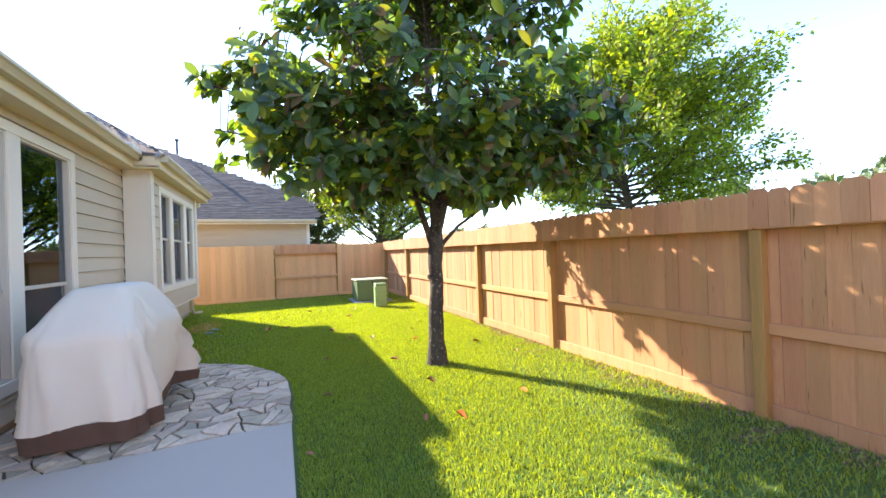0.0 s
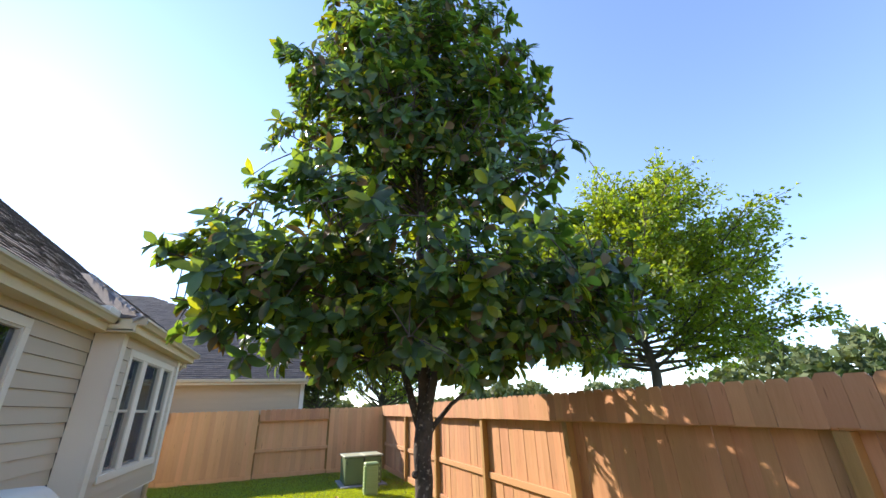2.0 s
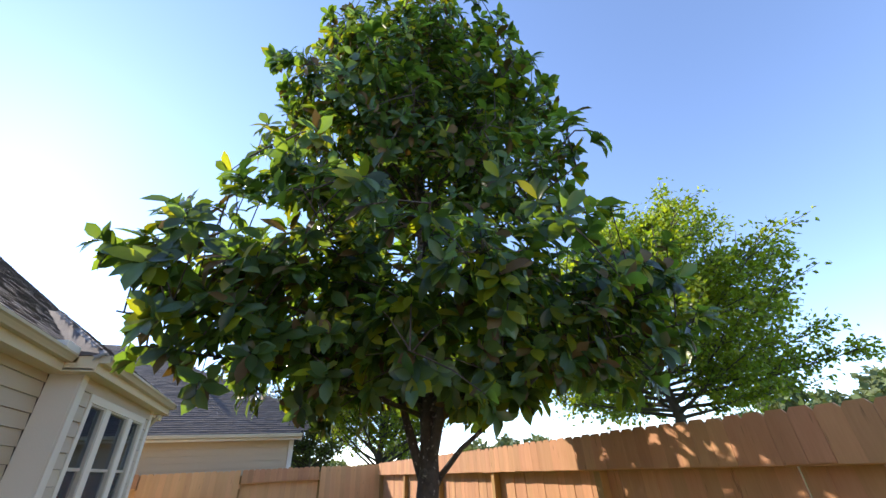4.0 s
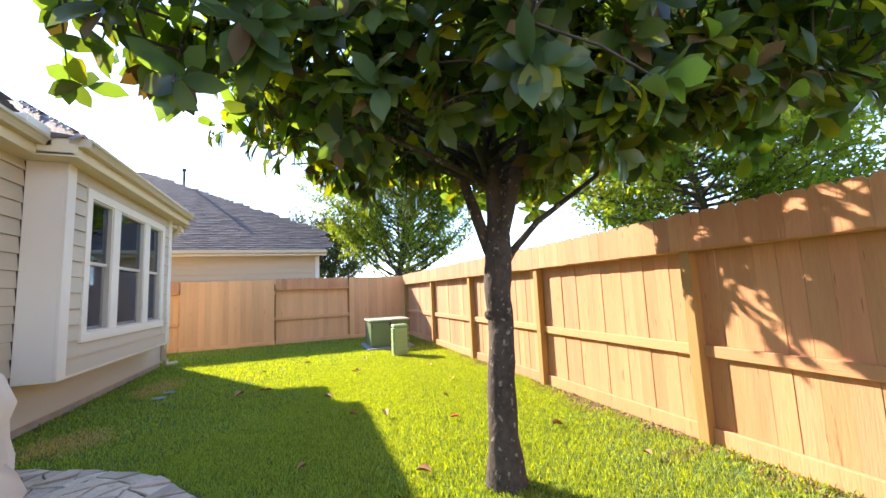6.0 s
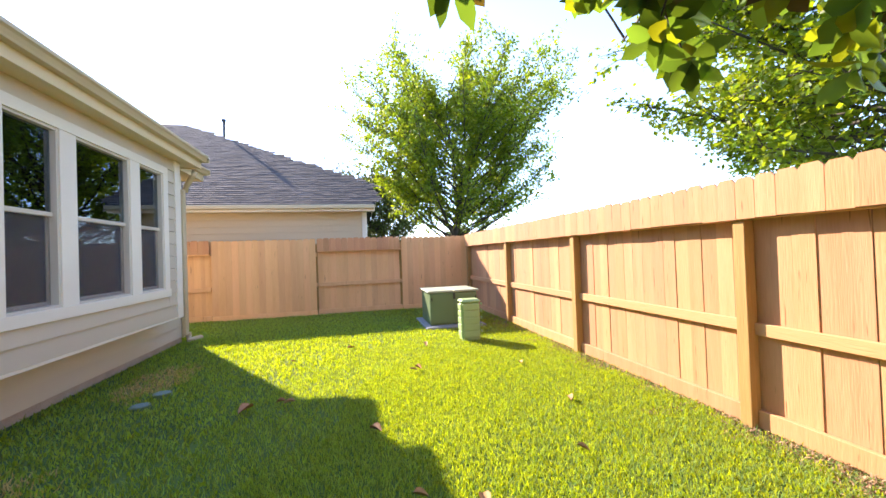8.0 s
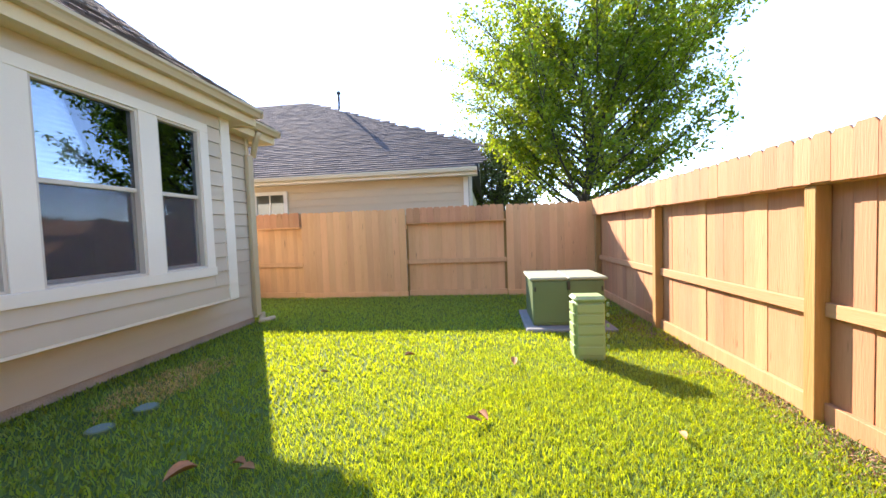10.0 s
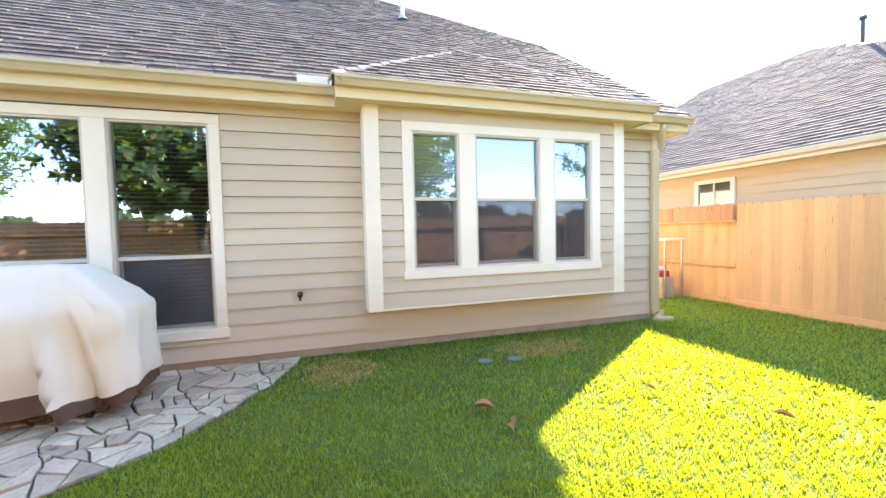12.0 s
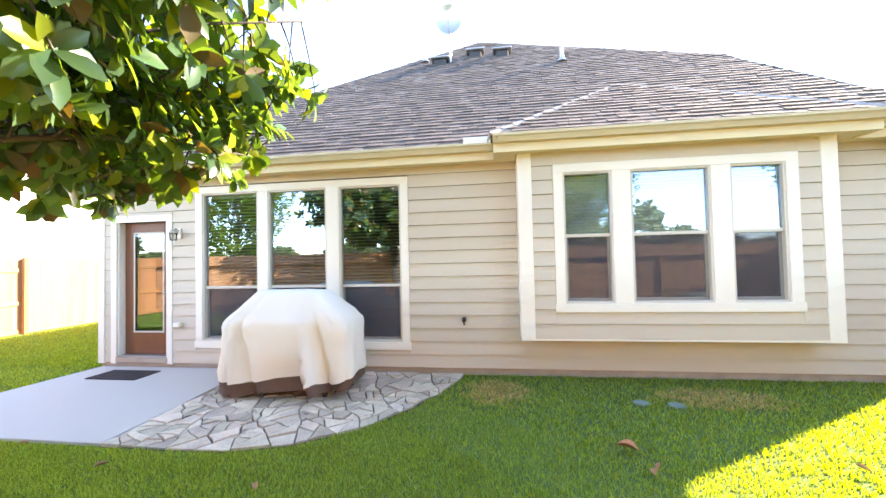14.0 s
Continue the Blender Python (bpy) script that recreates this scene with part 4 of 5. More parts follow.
        rr = 0.014 * (1 - u) + 0.009
        path = [s, s.lerp(mid, 0.5) + Vector((0, 0, 0.02)), mid, mid.lerp(e, 0.5) + Vector((0, 0, 0.03)), e]
        limb = tube(path, [rr, rr * 0.85, rr * 0.65, rr * 0.4, 0.006], 6)
        m = int(7 + R * 9)
        for j in range(m):
            f = 0.28 + 0.72 * ((j + rnd.random()) / m) ** 0.8
            f = min(f, 1.0)
            k = min(3, int(f * 4))
            q = path[k].lerp(path[k + 1], f * 4 - k)
            side = Vector((-math.sin(a), math.cos(a), 0)) * max(-0.6, min(0.6, rnd.gauss(0, 0.36))) * (R * 0.3 + 0.25) + Vector((0, 0, rnd.gauss(0.04, 0.19))) + Vector((math.cos(a), math.sin(a), 0)) * rnd.uniform(0, 0.12)
            tip = q + side
            if tip.z < 1.88:
                tip.z = 1.88 + rnd.uniform(0, 0.2)
            tube([q, q.lerp(tip, 0.55) + Vector((0, 0, 0.03)), tip], [0.007, 0.005, 0.004], 4, limb, cap=False)
            out = (side.normalized() + Vector((math.cos(a), math.sin(a), 0.35)) * 0.8 + Vector((rnd.gauss(0, .3), rnd.gauss(0, .3), rnd.gauss(0.1, .3)))).normalized()
            o1 = out.orthogonal().normalized()
            o2 = out.cross(o1)
            for q2 in range(rnd.randint(10, 13)):
                b = q2 * 2.4 + rnd.uniform(-0.3, 0.3)
                spread = rnd.uniform(0.5, 1.7)
                d = (out * math.cos(spread) + (o1 * math.cos(b) + o2 * math.sin(b)) * math.sin(spread))
                d.z -= rnd.uniform(0.0, 0.45)
                d.normalize()
                P.append(tip - out * rnd.uniform(0, 0.12)), D.append(d), U.append(out + Vector((0, 0, 0.3)))
                L.append(rnd.uniform(0.12, 0.195)), W.append(rnd.uniform(0.062, 0.095))
        ob = part("limb", limb, BARK, t, "", True)
        ob.matrix_parent_inverse = inv
    V, F = leaf_arrays(np.array(P), np.array(D), np.array(U), np.array(L), np.array(W), 4, 0.22, 0.14)
    me = tri_mesh("crown", V, F)
    smooth(me)
    me.materials.append(MAG_LEAF), me.materials.append(MAG_YELLOW), me.materials.append(MAG_RUST)
    per = len(F) // len(P)
    rs = np.random.RandomState(3)
    q = rs.rand(len(P))
    pick = (q < 0.14).astype(np.int32) + 2 * (q > 0.92).astype(np.int32)
    me.polygons.foreach_set("material_index", np.repeat(pick, per))
    ob = part("crown", me, None, t, "dense crown of large glossy dark green leaves", kind="stuff")
    ob.matrix_parent_inverse = inv


def broadleaf(name, label, x, y, height, radius, base, seed, leaves=30000, size=0.11, mat=TREE_LEAF, low=0.2, wide=0.38, sprays=80, lift=(0.45, 1.25)):
    """A tree with a leader, ascending limbs that fill an oval outline, and leaves in feathery sprays along the twigs."""
    rnd = random.Random(seed)
    rs = np.random.RandomState(seed)
    t = thing(name, label, "tree", at=(x, y, 0))
    lead = [Vector((math.sin(k * 1.3 + seed) * 0.06 * k, math.cos(k * 1.7 + seed) * 0.05 * k, height * 0.97 * k / 8)) for k in range(9)]
    part("trunk", tube([lead[0] - Vector((0, 0, 0.1))] + lead[1:], [base * 1.25] + [base * (1 - 0.115 * k) for k in range(1, 9)], 9), TREE_BARK, t, "", True)
    pts, dirs = [], []
    for i in range(sprays):
        u = (i + 0.5) / sprays
        z0 = height * (low + (0.76 - low) * u)
        a = i * 2.39996 + rnd.uniform(-0.4, 0.4)
        k = min(7, int(z0 / (height * 0.97) * 8))
        s = lead[k].lerp(lead[k + 1], z0 / (height * 0.97) * 8 - k)
        v = u
        prof = math.sin(math.pi * min(1, (v / (2 * wide)) if v < wide else 0.5 + 0.5 * (v - wide) / (1 - wide))) ** 0.75
        R = radius * (0.45 * (v < 0.12) + prof) * rnd.uniform(0.72, 1.12) + 0.25
        rise = R * rnd.uniform(*lift) + height * 0.02
        e = s + Vector((math.cos(a) * R, math.sin(a) * R, rise))
        m = s.lerp(e, 0.5) + Vector((rnd.gauss(0, .12), rnd.gauss(0, .12), -rise * 0.10))
        r = base * 0.27 * (1 - v) + 0.010
        limb = tube([s, m, e], [r, r * 0.6, 0.008], 5)
        n = int(4 + R * 4)
        for j in range(n):
            f = 0.3 + 0.7 * (j + rnd.random()) / n
            q = s.lerp(m, f * 2) if f < 0.5 else m.lerp(e, f * 2 - 1)
            d = ((e - s).normalized() * 0.8 + Vector((rnd.gauss(0, .6), rnd.gauss(0, .6), rnd.gauss(0.25, .35)))).normalized()
            ln = rnd.uniform(0.35, 0.95) * (0.5 + radius * 0.18)
            tube([q, q + d * ln * 0.5 + Vector((0, 0, 0.03)), q + d * ln], [0.012, 0.008, 0.004], 4, limb, cap=False)
            w = int(7 + ln * 12)
            for g in range(w):
                pts.append(q + d * ln * (0.15 + 0.9 * g / w))
                dirs.append(d)
        part("limb", limb, TREE_BARK, t)
    A, B = np.array(pts), np.array(dirs)
    pick = rs.randint(0, len(A), leaves)
    c = A[pick] + rs.normal(0, 0.075, (leaves, 3)) * (1 + radius * 0.12)
    D = B[pick] * 0.7 + rs.normal(0, 0.7, (leaves, 3))
    D[:, 2] -= 0.25
    D /= np.linalg.norm(D, axis=1)[:, None]
    U = rs.normal(0, 0.8, (leaves, 3)) + np.array([0, 0, 1.2])
    V, F = leaf_arrays(c, D, U, rs.uniform(0.6, 1.2, leaves) * size, rs.uniform(0.45, 0.75, leaves) * size, 2, 0.1, 0.1)
    me = tri_mesh("crown", V, F)
    me.materials.append(mat)
    part("crown", me, None, t, "", kind="stuff")
    return t


def far_woods():
    rs = np.random.RandomState(8)
    n = 70000
    a = rs.uniform(0, 2 * np.pi, n)
    k = np.round(a * 14) / 14
    r = 62 + 12 * np.sin(k * 9) + rs.normal(0, 2.5, n)
    h = 3.8 + 1.3 * np.sin(k * 23 + 1) + 0.9 * np.sin(k * 51) + 4.2 * np.exp(-((k - 1.32) / 0.28) ** 2)
    z = np.abs(rs.rand(n)) ** 0.6 * h * np.sqrt(np.clip(1 - ((a - k) * 14 * 1.8) ** 2 * 0.6, 0.15, 1))
    P = np.stack([r * np.sin(a), r * np.cos(a) + 5, z], 1)
    D = rs.normal(0, 1, (n, 3))
    D /= np.linalg.norm(D, axis=1)[:, None]
    V, F = leaf_arrays(P, D, rs.normal(0, 1, (n, 3)), rs.uniform(0.55, 1.0, n), rs.uniform(0.4, 0.75, n), 2)
    me = tri_mesh("far_trees", V, F)
    me.materials.append(FAR_LEAF)
    ob = part("far_trees", me, None, None, "low line of distant trees beyond the fences", kind="stuff")
    ob["category"] = "trees"


# ---- grill under its cover ----


def grill():
    g = thing("grill", "barbecue grill under a cream canvas cover on the flagstones", "grill", at=(-1.22, 4.40, 0.03))
    cx, cy = 0.0, 0.0
    hx, hy = 0.36, 0.80
    rings = [(1.215, 0.10, 0.30), (1.205, 0.17, 0.395), (1.185, 0.20, 0.43), (1.12, 0.245, 0.50), (1.03, 0.295, 0.60), (0.95, 0.335, 0.69), (0.89, 0.36, 0.755), (0.85, 0.372, 0.785), (0.80, 0.378, 0.795), (0.72, 0.38, 0.795),
             (0.62, 0.385, 0.80), (0.52, 0.39, 0.80), (0.42, 0.40, 0.81), (0.32, 0.41, 0.82), (0.22, 0.415, 0.82)]
    n = 200

    def ring(z, a, b, depth, t):
        out = []
        for i in range(n):
            th = 2 * math.pi * i / n
            c, s = math.cos(th), math.sin(th)
            e = 0.32
            x = a * math.copysign(abs(c) ** e, c)
            y = b * math.copysign(abs(s) ** e, s)
            k = min(1, max(0, (1.08 - z) / 0.6))
            w = 0
            for yc, amp, wide in ((0.04, 0.05, 0.11), (0.20, -0.055, 0.07), (0.35, 0.085, 0.07), (0.53, -0.045, 0.08), (-0.22, 0.04, 0.11), (-0.42, -0.035, 0.09), (-0.60, 0.03, 0.07)):
                side = 1 if c > 0 else -0.8
                u = abs(y - yc * side + (z - 0.5) * 0.22 * side) / wide
                w += amp * side * 2.6 * max(0.0, 1 - u) ** 1.15 * k
            for xc, amp in ((-0.15, 0.05), (0.02, -0.04), (0.18, 0.05)):
                w += amp * math.exp(-(((x - xc + (z - 0.5) * 0.2) / 0.06) ** 2)) * k * (abs(y) > b * 0.8)
            w += (abs(noise.noise(Vector((x * 6 + z * 3, y * 6, z * 5)))) ** 0.7 - 0.3) * 0.075 * min(1, max(0.15, (1.25 - z) * 3))
            d = Vector((c, s, 0)).normalized()
            out.append((x + d.x * w, y + d.y * w * 0.5, z + t(x, y)))
        return out
    sag = lambda x, y: 0.085 * math.exp(-(((y - 0.12) / 0.2) ** 2)) + 0.035 * y + 0.02 * math.sin(x * 9 + 1) - 0.05 * math.exp(-(((y - 0.62) / 0.16) ** 2))
    v, f = [], []
    for j, (z, a, b) in enumerate(rings):
        k = min(1, max(0, (0.6 - z) / 0.4))
        v += ring(z, a, b, 0, lambda x, y, k=k: sag(x, y) * k + noise.noise(Vector((x * 4, y * 4, 3))) * 0.012)
    for j in range(len(rings) - 1):
        for i in range(n):
            f.append((j * n + i, (j + 1) * n + i, (j + 1) * n + (i + 1) % n, j * n + (i + 1) % n))
    v.append((0, 0, 1.218))
    f += [(len(v) - 1, i, (i + 1) % n) for i in range(n)]
    part("cover", mesh("cover", v, f), COVER, g, "cream canvas cover hanging in folds", True)
    v, f = [], []
    for z, a, b in ((0.225, 0.414, 0.819), (0.12, 0.40, 0.80), (0.03, 0.395, 0.795)):
        v += ring(z, a, b, 0, lambda x, y: sag(x, y) if z > 0.2 else max(0.0, 0.055 * (y + 0.8) + 0.35 * sag(x, y)))
    for j in range(2):
        for i in range(n):
            f.append((j * n + i, (j + 1) * n + i, (j + 1) * n + (i + 1) % n, j * n + (i + 1) % n))
    part("hem", mesh("hem", v, f), HEM, g, "brown canvas hem", True)
    for x in (-0.25, 0.25):
        for y in (-0.5, 0.5):
            part("leg", box(x - 0.02, x + 0.02, y - 0.02, y + 0.02, 0.07, 0.5, 0.003), DARKMETAL, g)
            part("wheel", tube([(x, y - 0.015, 0.04), (x, y + 0.015, 0.04)], [0.042, 0.042], 14), DARKMETAL, g)


grill()


def utility_box():
    u = thing("utility_cabinet", "green steel utility cabinet on a grey pad in the lawn corner", "utility box", at=(2.70, 11.50, 0))
    part("pad", box(-0.56, 0.56, -0.63, 0.6, -0.02, 0.05, 0.015), PADGREY, u, "grey pad")
    part("body", box(-0.45, 0.45, -0.44, 0.44, 0.05, 0.64, 0.012), UTIL_GREEN, u)
    for x0, x1 in ((-0.44, -0.004), (0.004, 0.44)):
        part("door", box(x0, x1, -0.455, -0.441, 0.09, 0.62, 0.005), UTIL_GREEN, u)
        part("hinge", box(x0 + 0.01 if x0 < 0 else x1 - 0.03, x0 + 0.03 if x0 < 0 else x1 - 0.01, -0.465, -0.456, 0.5, 0.56, 0.002), DARKMETAL, u)
    part("lid", box(-0.49, -0.003, -0.46, 0.46, 0.642, 0.68, 0.012), UTIL_TOP, u, "pale green lid")
    part("lid", box(0.003, 0.49, -0.46, 0.46, 0.642, 0.68, 0.012), UTIL_TOP, u, "pale green lid")
    part("hasp", box(-0.02, 0.02, -0.48, -0.466, 0.52, 0.63, 0.003), DARKMETAL, u)
    p = thing("utility_pedestal", "light green ribbed plastic utility pedestal standing in the grass", "utility box", at=(2.66, 9.96, 0))
    part("body", box(-0.145, 0.145, -0.115, 0.115, -0.02, 0.585, 0.03), PED_GREEN, p, "", False)
    for i in range(5):
        z = 0.06 + i * 0.105
        part("rib", box(-0.13, 0.13, -0.128, -0.116, z, z + 0.085, 0.005), PED_GREEN, p)
        part("rib", box(-0.158, -0.146, -0.10, 0.10, z, z + 0.085, 0.005), PED_GREEN, p)
    for i in range(5):
        z = 0.13 + i * 0.105
        part("tab", box(-0.172, -0.148, -0.14, -0.11, z, z + 0.035, 0.004), PED_GREEN, p)
        part("tab", box(0.148, 0.172, -0.14, -0.11, z, z + 0.035, 0.004), PED_GREEN, p)
    bm = box(-0.158, 0.158, -0.128, 0.128, 0.58, 0.64, 0.028)
    part("cap", bm, PED_GREEN, p, "domed cap")


utility_box()

# ---- fittings on the wall ----


def fittings():
    d = thing("downspout", "beige rectangular rain pipe with a curved outlet at the house corner", "downspout", at=(-1.9, 11.66, 0))
    inv = Matrix.Translation(-d.location)
    bm = box(-1.98, -1.91, 11.645, 11.52, 0.12, 2.62, 0.01)
    ob = part("pipe", bm, GUTTER, d)
    ob.matrix_parent_inverse = inv
    ob = part("elbow", tube([(-1.945, 11.70, 2.6), (-1.93, 11.70, 2.68), (-1.76, 11.52, 2.84), (-1.70, 11.52, 2.93)], [0.045, 0.045, 0.045, 0.045], 10), GUTTER, d, "", True)
    ob.matrix_parent_inverse = inv
    ob = part("outlet", tube([(-1.945, 11.70, 0.14), (-1.94, 11.70, 0.08), (-1.88, 11.52, 0.04), (-1.76, 11.74, 0.03)], [0.045, 0.047, 0.045, 0.047], 10), GUTTER, d, "", True)
    ob.matrix_parent_inverse = inv
    w = thing("wall_lamp", "small nickel wall lantern with a glass shade beside the door", "lamp", at=(WALL + 0.016, 2.10, 2.04))
    part("backplate", box(0, 0.02, -0.05, 0.05, -0.06, 0.10, 0.006), METAL, w)
    part("arm", tube([(0.015, 0, 0.06), (0.07, 0, 0.09), (0.11, 0, 0.06)], [0.01, 0.01, 0.01], 8), METAL, w, "", True)
    part("hood", tube([(0.11, 0, 0.07), (0.11, 0, 0.05), (0.11, 0, 0.02)], [0.02, 0.055, 0.07], 12), METAL, w, "", True)
    part("shade", tube([(0.11, 0, 0.018), (0.11, 0, -0.09)], [0.055, 0.045], 12), LAMPGLASS, w, "", True)
    o = thing("outlet_cover", "beige weatherproof socket cover on the lap siding", "socket", at=(WALL + 0.016, 2.10, 0.68))
    part("box", box(0, 0.05, -0.06, 0.06, -0.04, 0.04, 0.012), FRAME, o)
    part("cover", box(0.051, 0.075, -0.055, 0.055, -0.035, 0.035, 0.01), TRIM, o)
    e = thing("vent", "small dark round pipe outlet in the lap siding", "vent", at=(WALL + 0.014, 6.43, 0.76))
    part("flange", tube([(0, 0, 0), (0.006, 0, 0)], [0.045, 0.043], 14), GUTTER, e)
    part("pipe", tube([(0.006, 0, 0), (0.05, 0, 0), (0.075, 0, -0.02)], [0.03, 0.03, 0.028], 12), DARKMETAL, e, "", True)
    part("tap", tube([(0.05, 0, -0.02), (0.055, 0, -0.075)], [0.01, 0.013], 8), DARKMETAL, e, "", True)
    m = thing("doormat", "dark rubber doormat on the concrete before the back door", "mat", at=(-1.58, 1.60, 0.03))
    part("mat", box(-0.20, 0.22, -0.40, 0.38, 0.001, 0.014, 0.004), RUBBER, m)
    for x, y in ((-1.03, 8.67), (-1.07, 8.34)):
        l = thing("valve_cover", "grey-green round irrigation cover sunk in the turf by the wall", "cover", "irrigation covers", at=(x, y, 0.012))
        part("rim", tube([(0, 0, -0.02), (0, 0, 0.018), (0, 0, 0.02)], [0.085, 0.085, 0.08], 18), UTIL_GREEN, l)
        part("lid", tube([(0, 0, 0.0), (0, 0, 0.024)], [0.074, 0.07], 18), COVERLID, l)
    # things beyond the corner of the house
    b = thing("hose_reel_box", "white-topped stand with a red bin behind the corner of the house", "stand", at=(-3.52, 13.38, 0))
    part("top", box(-0.35, 0.35, -0.25, 0.25, 1.17, 1.2, 0.008), WHITE, b)
    for x in (-0.32, 0.32):
        for y in (-0.22, 0.22):
            part("leg", box(x - 0.015, x + 0.015, y - 0.015, y + 0.015, 0, 1.17, 0.003), METAL, b)
    k = thing("crate", "brick-coloured block with a red tub and white lid on it", "crate", at=(-3.4, 13.30, 0))
    part("base", box(-0.28, 0.16, -0.15, 0.15, 0, 0.42, 0.015), FOUND, k)
    part("tub", box(-0.28, 0.08, -0.13, 0.13, 0.422, 0.54, 0.02), RED, k)
    part("lid", box(-0.26, 0.02, -0.12, 0.12, 0.542, 0.62, 0.015), WHITE, k)


fittings()


def blinds():
    for a, b in W1["panes"]:
        bl = thing("window_blind", "lowered white slatted blind behind the window glass", "blind", "slatted blinds of the tall window", at=(WALL - 0.13, (a + b) / 2, 2.6))
        h = (b - a) / 2 - 0.03
        part("head_rail", box(-0.02, 0.02, -h, h, -0.01, 0.03, 0.003), BLIND, bl)
        sl = box(-0.023, 0.023, -h, h, -0.0015, 0.0015, 0, m=Matrix.Rotation(radians(18), 4, "Y"))
        me = bpy.data.meshes.new("slat")
        sl.to_mesh(me)
        sl.free()
        z = -0.05
        while z > -2.1:
            part("slat", me, BLIND, bl).location = (0, 0, z)
            z -= 0.048
    for i, (a, b) in enumerate(W2["panes"]):
        bl = thing("pleated_blind", "pale pleated shade lowered behind the upper pane", "blind", "pleated shades of the bay window", at=(BAY - 0.12, (a + b) / 2, 2.58))
        h = (b - a) / 2 - 0.02
        bot = -0.76
        v, f = [], []
        k = 38
        for j in range(k + 1):
            z = bot * j / k
            for y in (-h, h):
                v.append((0.006 * (j % 2), y, z))
        f = [(2 * j, 2 * j + 1, 2 * j + 3, 2 * j + 2) for j in range(k)]
        part("cloth", mesh("cloth", v, f), SHADE, bl)
        part("bottom_rail", box(-0.008, 0.014, -h, h, bot - 0.02, bot, 0.003), WHITE, bl)


blinds()


def fallen_leaves():
    rnd = random.Random(21)
    spots = [(-0.08, 7.80, 0), (0.28, 7.98, 0), (1.61, 8.53, 0), (1.71, 3.65, 0), (1.29, 2.81, 0), (2.39, 3.1, 1), (1.61, 2.72, 1), (0.40, 2.7, 0), (2.13, 5.72, 1), (1.30, 6.25, 0), (1.56, 6.03, 0), (1.51, 4.78, 0),
             (3.14, 4.31, 0), (2.74, 7.2, 0), (1.65, 8.54, 0), (2.4, 6.42, 0), (0.26, 7.93, 0), (2.81, 8.45, 0), (0.17, 9.4, 0), (0.57, 3.85, 0), (0.72, 5.18, 0), (1.1, 7.1, 0), (2.9, 5.1, 0), (0.9, 9.9, 0), (1.9, 9.6, 0)]
    for i, (x, y, k) in enumerate(spots):
        ob = thing("fallen_leaf", "orange fallen leaf on the grass" if k else "curled brown fallen leaf on the grass", "leaf", "fallen leaves on the lawn", at=(x, y, 0.045 if x > 0.3 or y > 6 else 0.04))
        a = rnd.uniform(0, 6.28)
        D = np.array([[math.cos(a), math.sin(a), 0.15]])
        L = 0.17 if i == 0 else rnd.uniform(0.08, 0.14)
        V, F = leaf_arrays(np.zeros((1, 3)), D, np.array([[0, 0, 1.0]]), np.array([L]), np.array([L * 0.5]), 5, rnd.uniform(-0.2, 0.3), rnd.uniform(0.3, 0.7))
        me = tri_mesh("blade", V, F)
        smooth(me)
        part("blade", me, ORANGELEAF if k else DEADLEAF, ob)


fallen_leaves()


# ---- grass ----


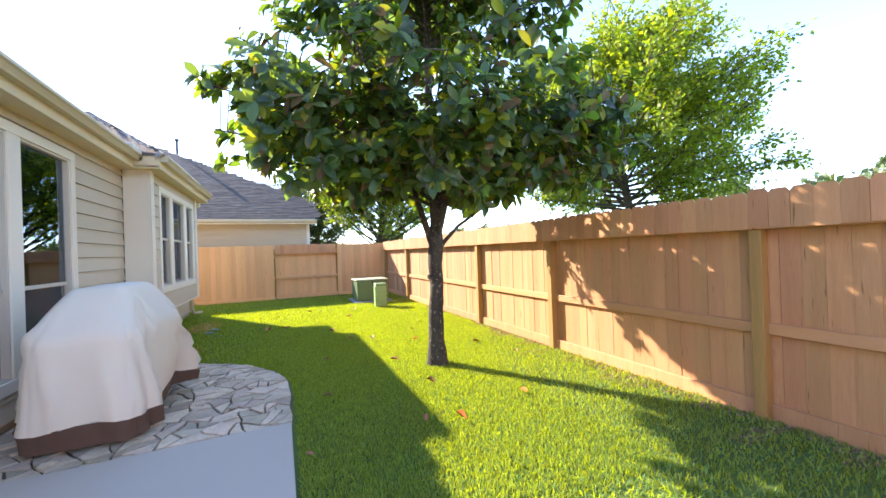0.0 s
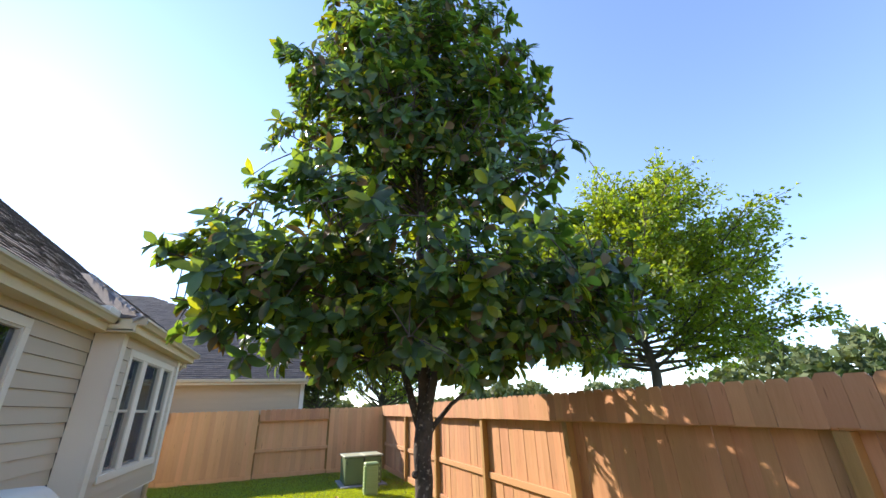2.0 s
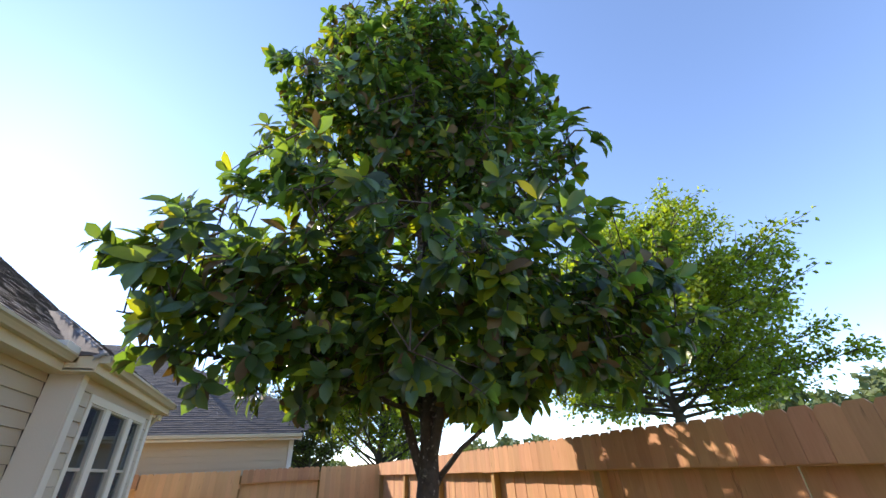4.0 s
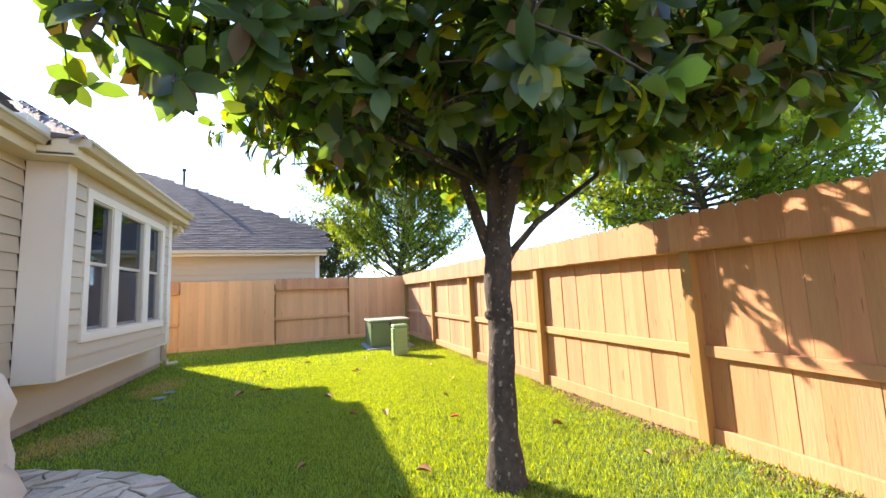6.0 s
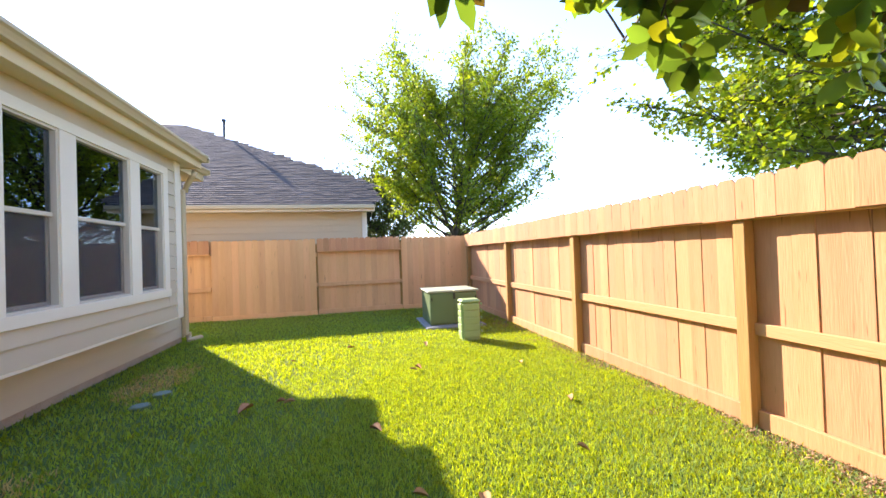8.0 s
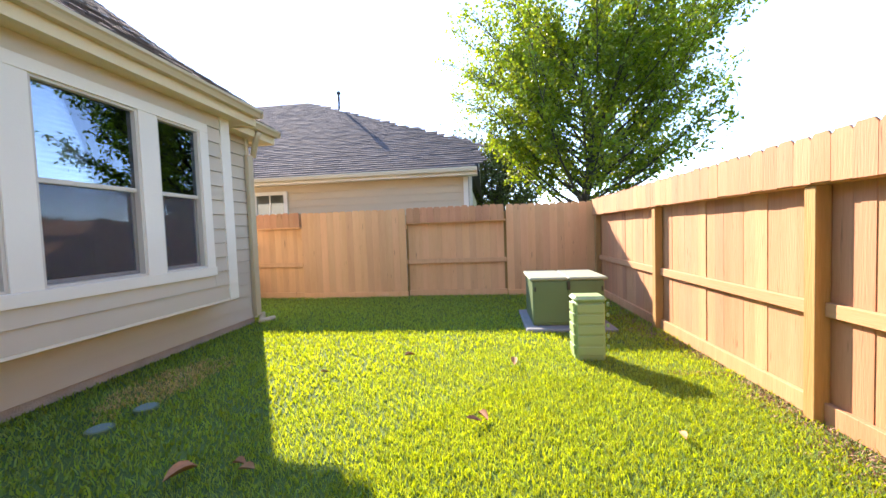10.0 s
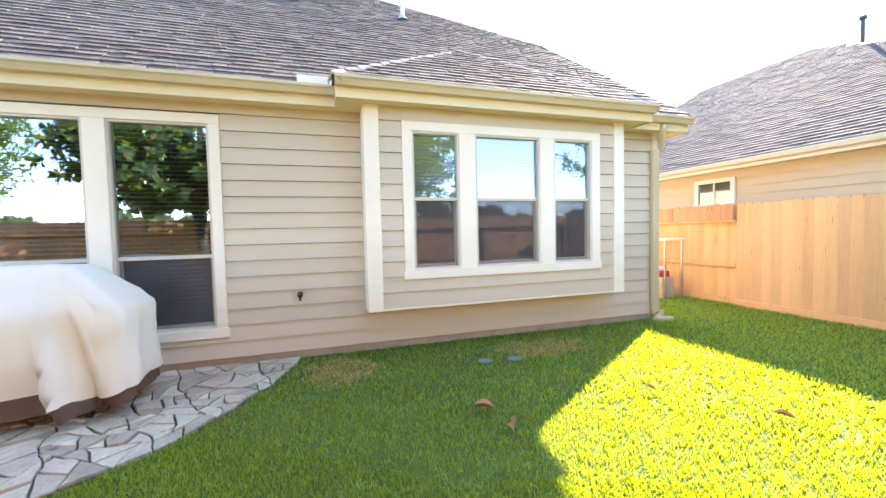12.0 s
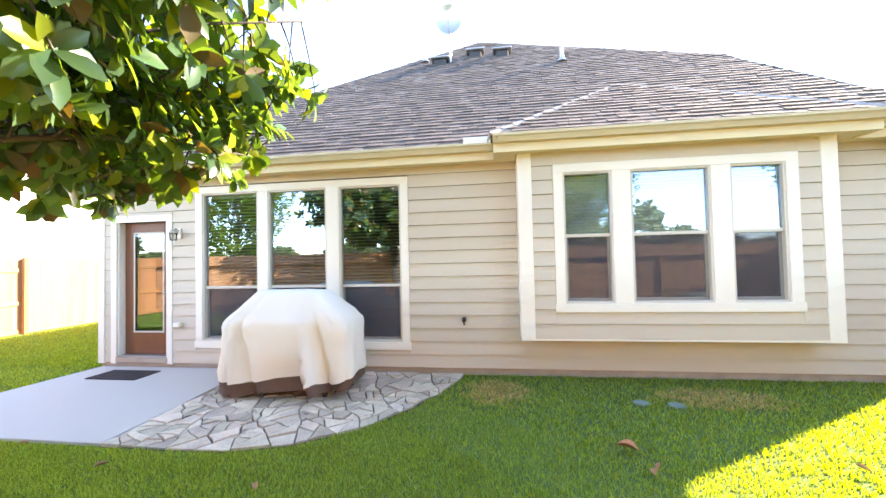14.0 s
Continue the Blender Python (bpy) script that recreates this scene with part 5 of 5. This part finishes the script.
def grass():
    rs = np.random.RandomState(2)

    def patch(n, x0, x1, y0, y1, keep, h, w, name, label, mat, lean=0.5):
        P = np.stack([rs.uniform(x0, x1, n), rs.uniform(y0, y1, n), np.zeros(n)], 1)
        P = P[keep(P[:, 0], P[:, 1])]
        n = len(P)
        tuft = np.sin(P[:, 0] * 31) * np.cos(P[:, 1] * 27) * 0.08 + np.sin(P[:, 0] * 7 + 2) * np.cos(P[:, 1] * 9) * 0.1
        H = h * rs.uniform(0.55, 1.25, n) * (1 + tuft)
        a = rs.uniform(0, 2 * np.pi, n)
        b = rs.uniform(0, 2 * np.pi, n)
        ln = rs.uniform(0.1, lean + 0.5, n) * H
        Wd = w * rs.uniform(0.7, 1.3, n)
        s = np.stack([np.cos(a), np.sin(a), np.zeros(n)], 1) * Wd[:, None]
        d = np.stack([np.cos(b), np.sin(b), np.zeros(n)], 1)
        z = np.array([0, 0, 1.0])
        m = P + d * (ln * 0.35)[:, None] + z * (H * 0.6)[:, None]
        t = P + d * ln[:, None] + z * H[:, None] * 0.95
        V = np.stack([P - s, P + s, m + s * 0.8, m - s * 0.8, t], 1).reshape(-1, 3)
        F = np.array([(0, 1, 2), (0, 2, 3), (3, 2, 4)])
        F = (F[None] + (np.arange(n) * 5)[:, None, None]).reshape(-1, 3)
        me = tri_mesh(name, V, F)
        me.materials.append(mat)
        ob = part(name, me, None, None, label, kind="stuff")
        ob["category"] = "grass"

    arc_x = lambda y: np.interp(y, [0.5, 0.6, 4.1, 4.6, 5.1, 5.58, 5.95, 6.22, 6.42], [0.29, 0.29, 0.31, 0.29, 0.14, -0.23, -0.73, -1.28, -1.98])
    free = lambda x, y: ~((y > 0.6) & (y < 6.42) & (x < arc_x(y))) & ~((np.abs(x - 2.70) < 0.55) & (y > 10.88) & (y < 12.1)) & ~((x < -1.98) & (y > 0.65) & (y < 11.65))
    bald = lambda x, y: ((x + 1.35) / 0.45) ** 2 + ((y - 6.85) / 0.42) ** 2
    strip = lambda x, y: ((x + 1.3) / 0.35) ** 2 + ((y - 9.2) / 0.7) ** 2
    thin = lambda x, y: np.minimum(bald(x, y), strip(x, y))
    path_d = lambda x, y: np.hypot(x - np.interp(y, [-1, 4, 6, 7.5], [0.4, 0.7, 1.7, 2.8]), np.maximum(0, y - 7.5) + np.maximum(0, -0.5 - y))
    r = lambda x: rs.rand(len(x))
    edge = lambda x, y: (3.78 - x) / (0.16 + 0.10 * np.sin(y * 2.3 + 1) + 0.07 * np.sin(y * 7.1) + 0.04 * np.sin(y * 19))
    k1 = lambda x, y: free(x, y) & (r(x) < np.clip(edge(x, y) ** 2, 0.12, 1)) & (path_d(x, y) < 2.9) & (r(x) < np.clip(thin(x, y), 0.45, 1)) & (r(x) < 0.5 + 0.5 * (path_d(x, y) < 2.0))
    patch(520000, -2.0, 3.8, 1.6, 11.0, k1, 0.036, 0.0032, "grass", "thick mown lawn grass with bent green blades", GRASS)
    k2 = lambda x, y: free(x, y) & ((path_d(x, y) >= 2.9) | (y > 11) | (y < 1.6)) & (r(x) < np.clip(thin(x, y), 0.3, 1))
    patch(230000, -3.6, 3.8, -1.5, 13.75, k2, 0.042, 0.0055, "grass", "mown lawn grass along the fences and the house", GRASS)
    k3 = lambda x, y: ((y < -0.9) | (x < -2)) & free(x, y) & ~((x < -2) & (y > 0.65))
    patch(120000, -8.0, 3.8, -4.2, 1.0, k3, 0.06, 0.010, "grass", "mown lawn grass in the side yard", GRASS)
    k4 = lambda x, y: free(x, y) & (thin(x, y) < 0.25 + 0.9 * r(x) + 0.35 * np.sin(x * 17) * np.cos(y * 13)) & (r(x) < 0.4)
    k5 = lambda x, y: (edge(x, y) < 1.3) & (r(x) < 0.7)
    patch(42000, 3.2, 3.8, 1.0, 13.6, k5, 0.02, 0.005, "grass", "dry straw and bark litter along the foot of the long fence", LITTER, 2.0)
    patch(48000, -2.0, -0.6, 6.3, 10.0, k4, 0.035, 0.004, "grass", "dry straw-coloured grass by the wall", DRY, 1.2)


# ---- side yard ----
def side_yard():
    w = thing("house", "white lap-sided house beyond the side fence", "house", at=(-14, -9, 0))
    inv = Matrix.Translation((14, 9, 0))
    part("wall", box(-40, 4, -10.2, -10, 0, 5.6, 0), WSIDING, w).matrix_parent_inverse = inv
    part("roof", mesh("roof", [(-41, -9.5, 5.5), (5, -9.5, 5.5), (5, -16, 8.6), (-41, -16, 8.6), (5, -22, 5.5), (-41, -22, 5.5)], [(0, 1, 2, 3), (3, 2, 4, 5), (1, 4, 2), (0, 3, 5)]), SHINGLE2, w).matrix_parent_inverse = inv
    for k in range(20):
        ob = part("board", lap(0, 43.8, 1.2 + k * 0.2, 1.2 + k * 0.2 + 0.21), WSIDING, w)
        ob.matrix_parent_inverse = inv
        ob.matrix_basis = Matrix.Translation((4, -10 + 0.002, 0)) @ Matrix.Rotation(math.pi / 2, 4, "Z")


side_yard()

# ---- assembly of the many-pieced parts ----
magnolia()
broadleaf("tree", "young broadleaf tree with an airy yellow-green crown beyond the long fence", 10.34, 8.7, 10.2, 3.7, 0.17, 31, 62000, 0.14, TREE_LEAF, 0.24, 0.22, 120, (-0.1, 0.4))
broadleaf("tree", "broad upright leafy tree beyond the end fence", 5.0, 19.1, 9.3, 4.1, 0.17, 47, 64000, 0.14, TREE_LEAF, 0.16, 0.40, 110, (0.35, 1.05))
broadleaf("tree", "leafy tree across the way, seen mirrored in the tall window", 13.0, -8.0, 7.4, 3.2, 0.16, 5, 16000, 0.2, TREE_LEAF, 0.12, 0.35, 60)
broadleaf("tree", "bluish-green tree behind the neighbouring house", 2.6, 27.5, 6.6, 2.8, 0.2, 12, 14000, 0.2, FAR_LEAF)
far_woods()

RIGHT_A, RIGHT_B = -9.0, 13.72
fence_y("fence", "long cedar board fence with posts and rails facing the lawn", FX, RIGHT_A, RIGHT_B, POSTS)
fence_back()


def fence_side():
    rnd = random.Random(2)
    f = thing("fence", "weathered pale cedar fence closing the side yard", "fence", at=(0, -5, 0))
    inv = Matrix.Translation((0, 5, 0))
    x = -16.0
    while x < 3.8:
        ob = part("picket", PK[rnd.randrange(3)], PICKET, f)
        ob.matrix_parent_inverse = inv
        ob.matrix_basis = Matrix.Translation((x, -4.3 + rnd.uniform(0, 0.003), 0.05)) @ Matrix.Rotation(math.pi / 2, 4, "Z")
        x += 0.1408
    for z in (0.05, 0.72, 1.5):
        part("rail", box(-4.33, 3.8, -4.296, -4.26, z, z + 0.09, 0.004), RAIL, f).matrix_parent_inverse = inv
    for x in (-4.38, -1.9, 0.6, 3.0):
        part("post", box(x - 0.045, x + 0.045, -4.256, -4.17, -0.1, 1.85, 0.004), POST, f).matrix_parent_inverse = inv


fence_side()
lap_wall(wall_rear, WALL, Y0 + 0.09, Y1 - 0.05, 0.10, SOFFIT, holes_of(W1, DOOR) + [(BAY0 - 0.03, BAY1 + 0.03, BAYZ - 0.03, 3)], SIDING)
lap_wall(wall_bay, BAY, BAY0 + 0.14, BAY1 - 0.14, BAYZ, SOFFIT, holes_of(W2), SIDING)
neighbour_details()
flagstones()
clad(front, SL, RX, rz(RX), roof, (RX, 6.6), 300, seed=2)
clad([(BRX, BE0 - 0.03), (BRX, BE1 + 0.03), BP[:2]], bay_slope, BRX, EAVE + 0.02, bay_roof, (BRX, 8.8), 300, seed=7)
ridge_caps((BRX, BE0 - 0.03, EAVE + 0.02), BP, bay_roof, 14)
ridge_caps((BRX, BE1 + 0.03, EAVE + 0.02), BP, bay_roof, 14)
ridge_caps((RX, EY1 + 0.04, rz(RX)), (*KINK, rz(KINK[0])), roof, 22, 0.22, SHINGLE, 0.012)
ridge_caps((*KINK, rz(KINK[0])), (*PEAK, rz(PEAK[0])), roof, 30, 0.22, SHINGLE, 0.012)
ridge_caps((RX, EY0 - 0.02, rz(RX)), (*PEAK, rz(PEAK[0])), roof, 46, 0.22, SHINGLE, 0.012)
grass()
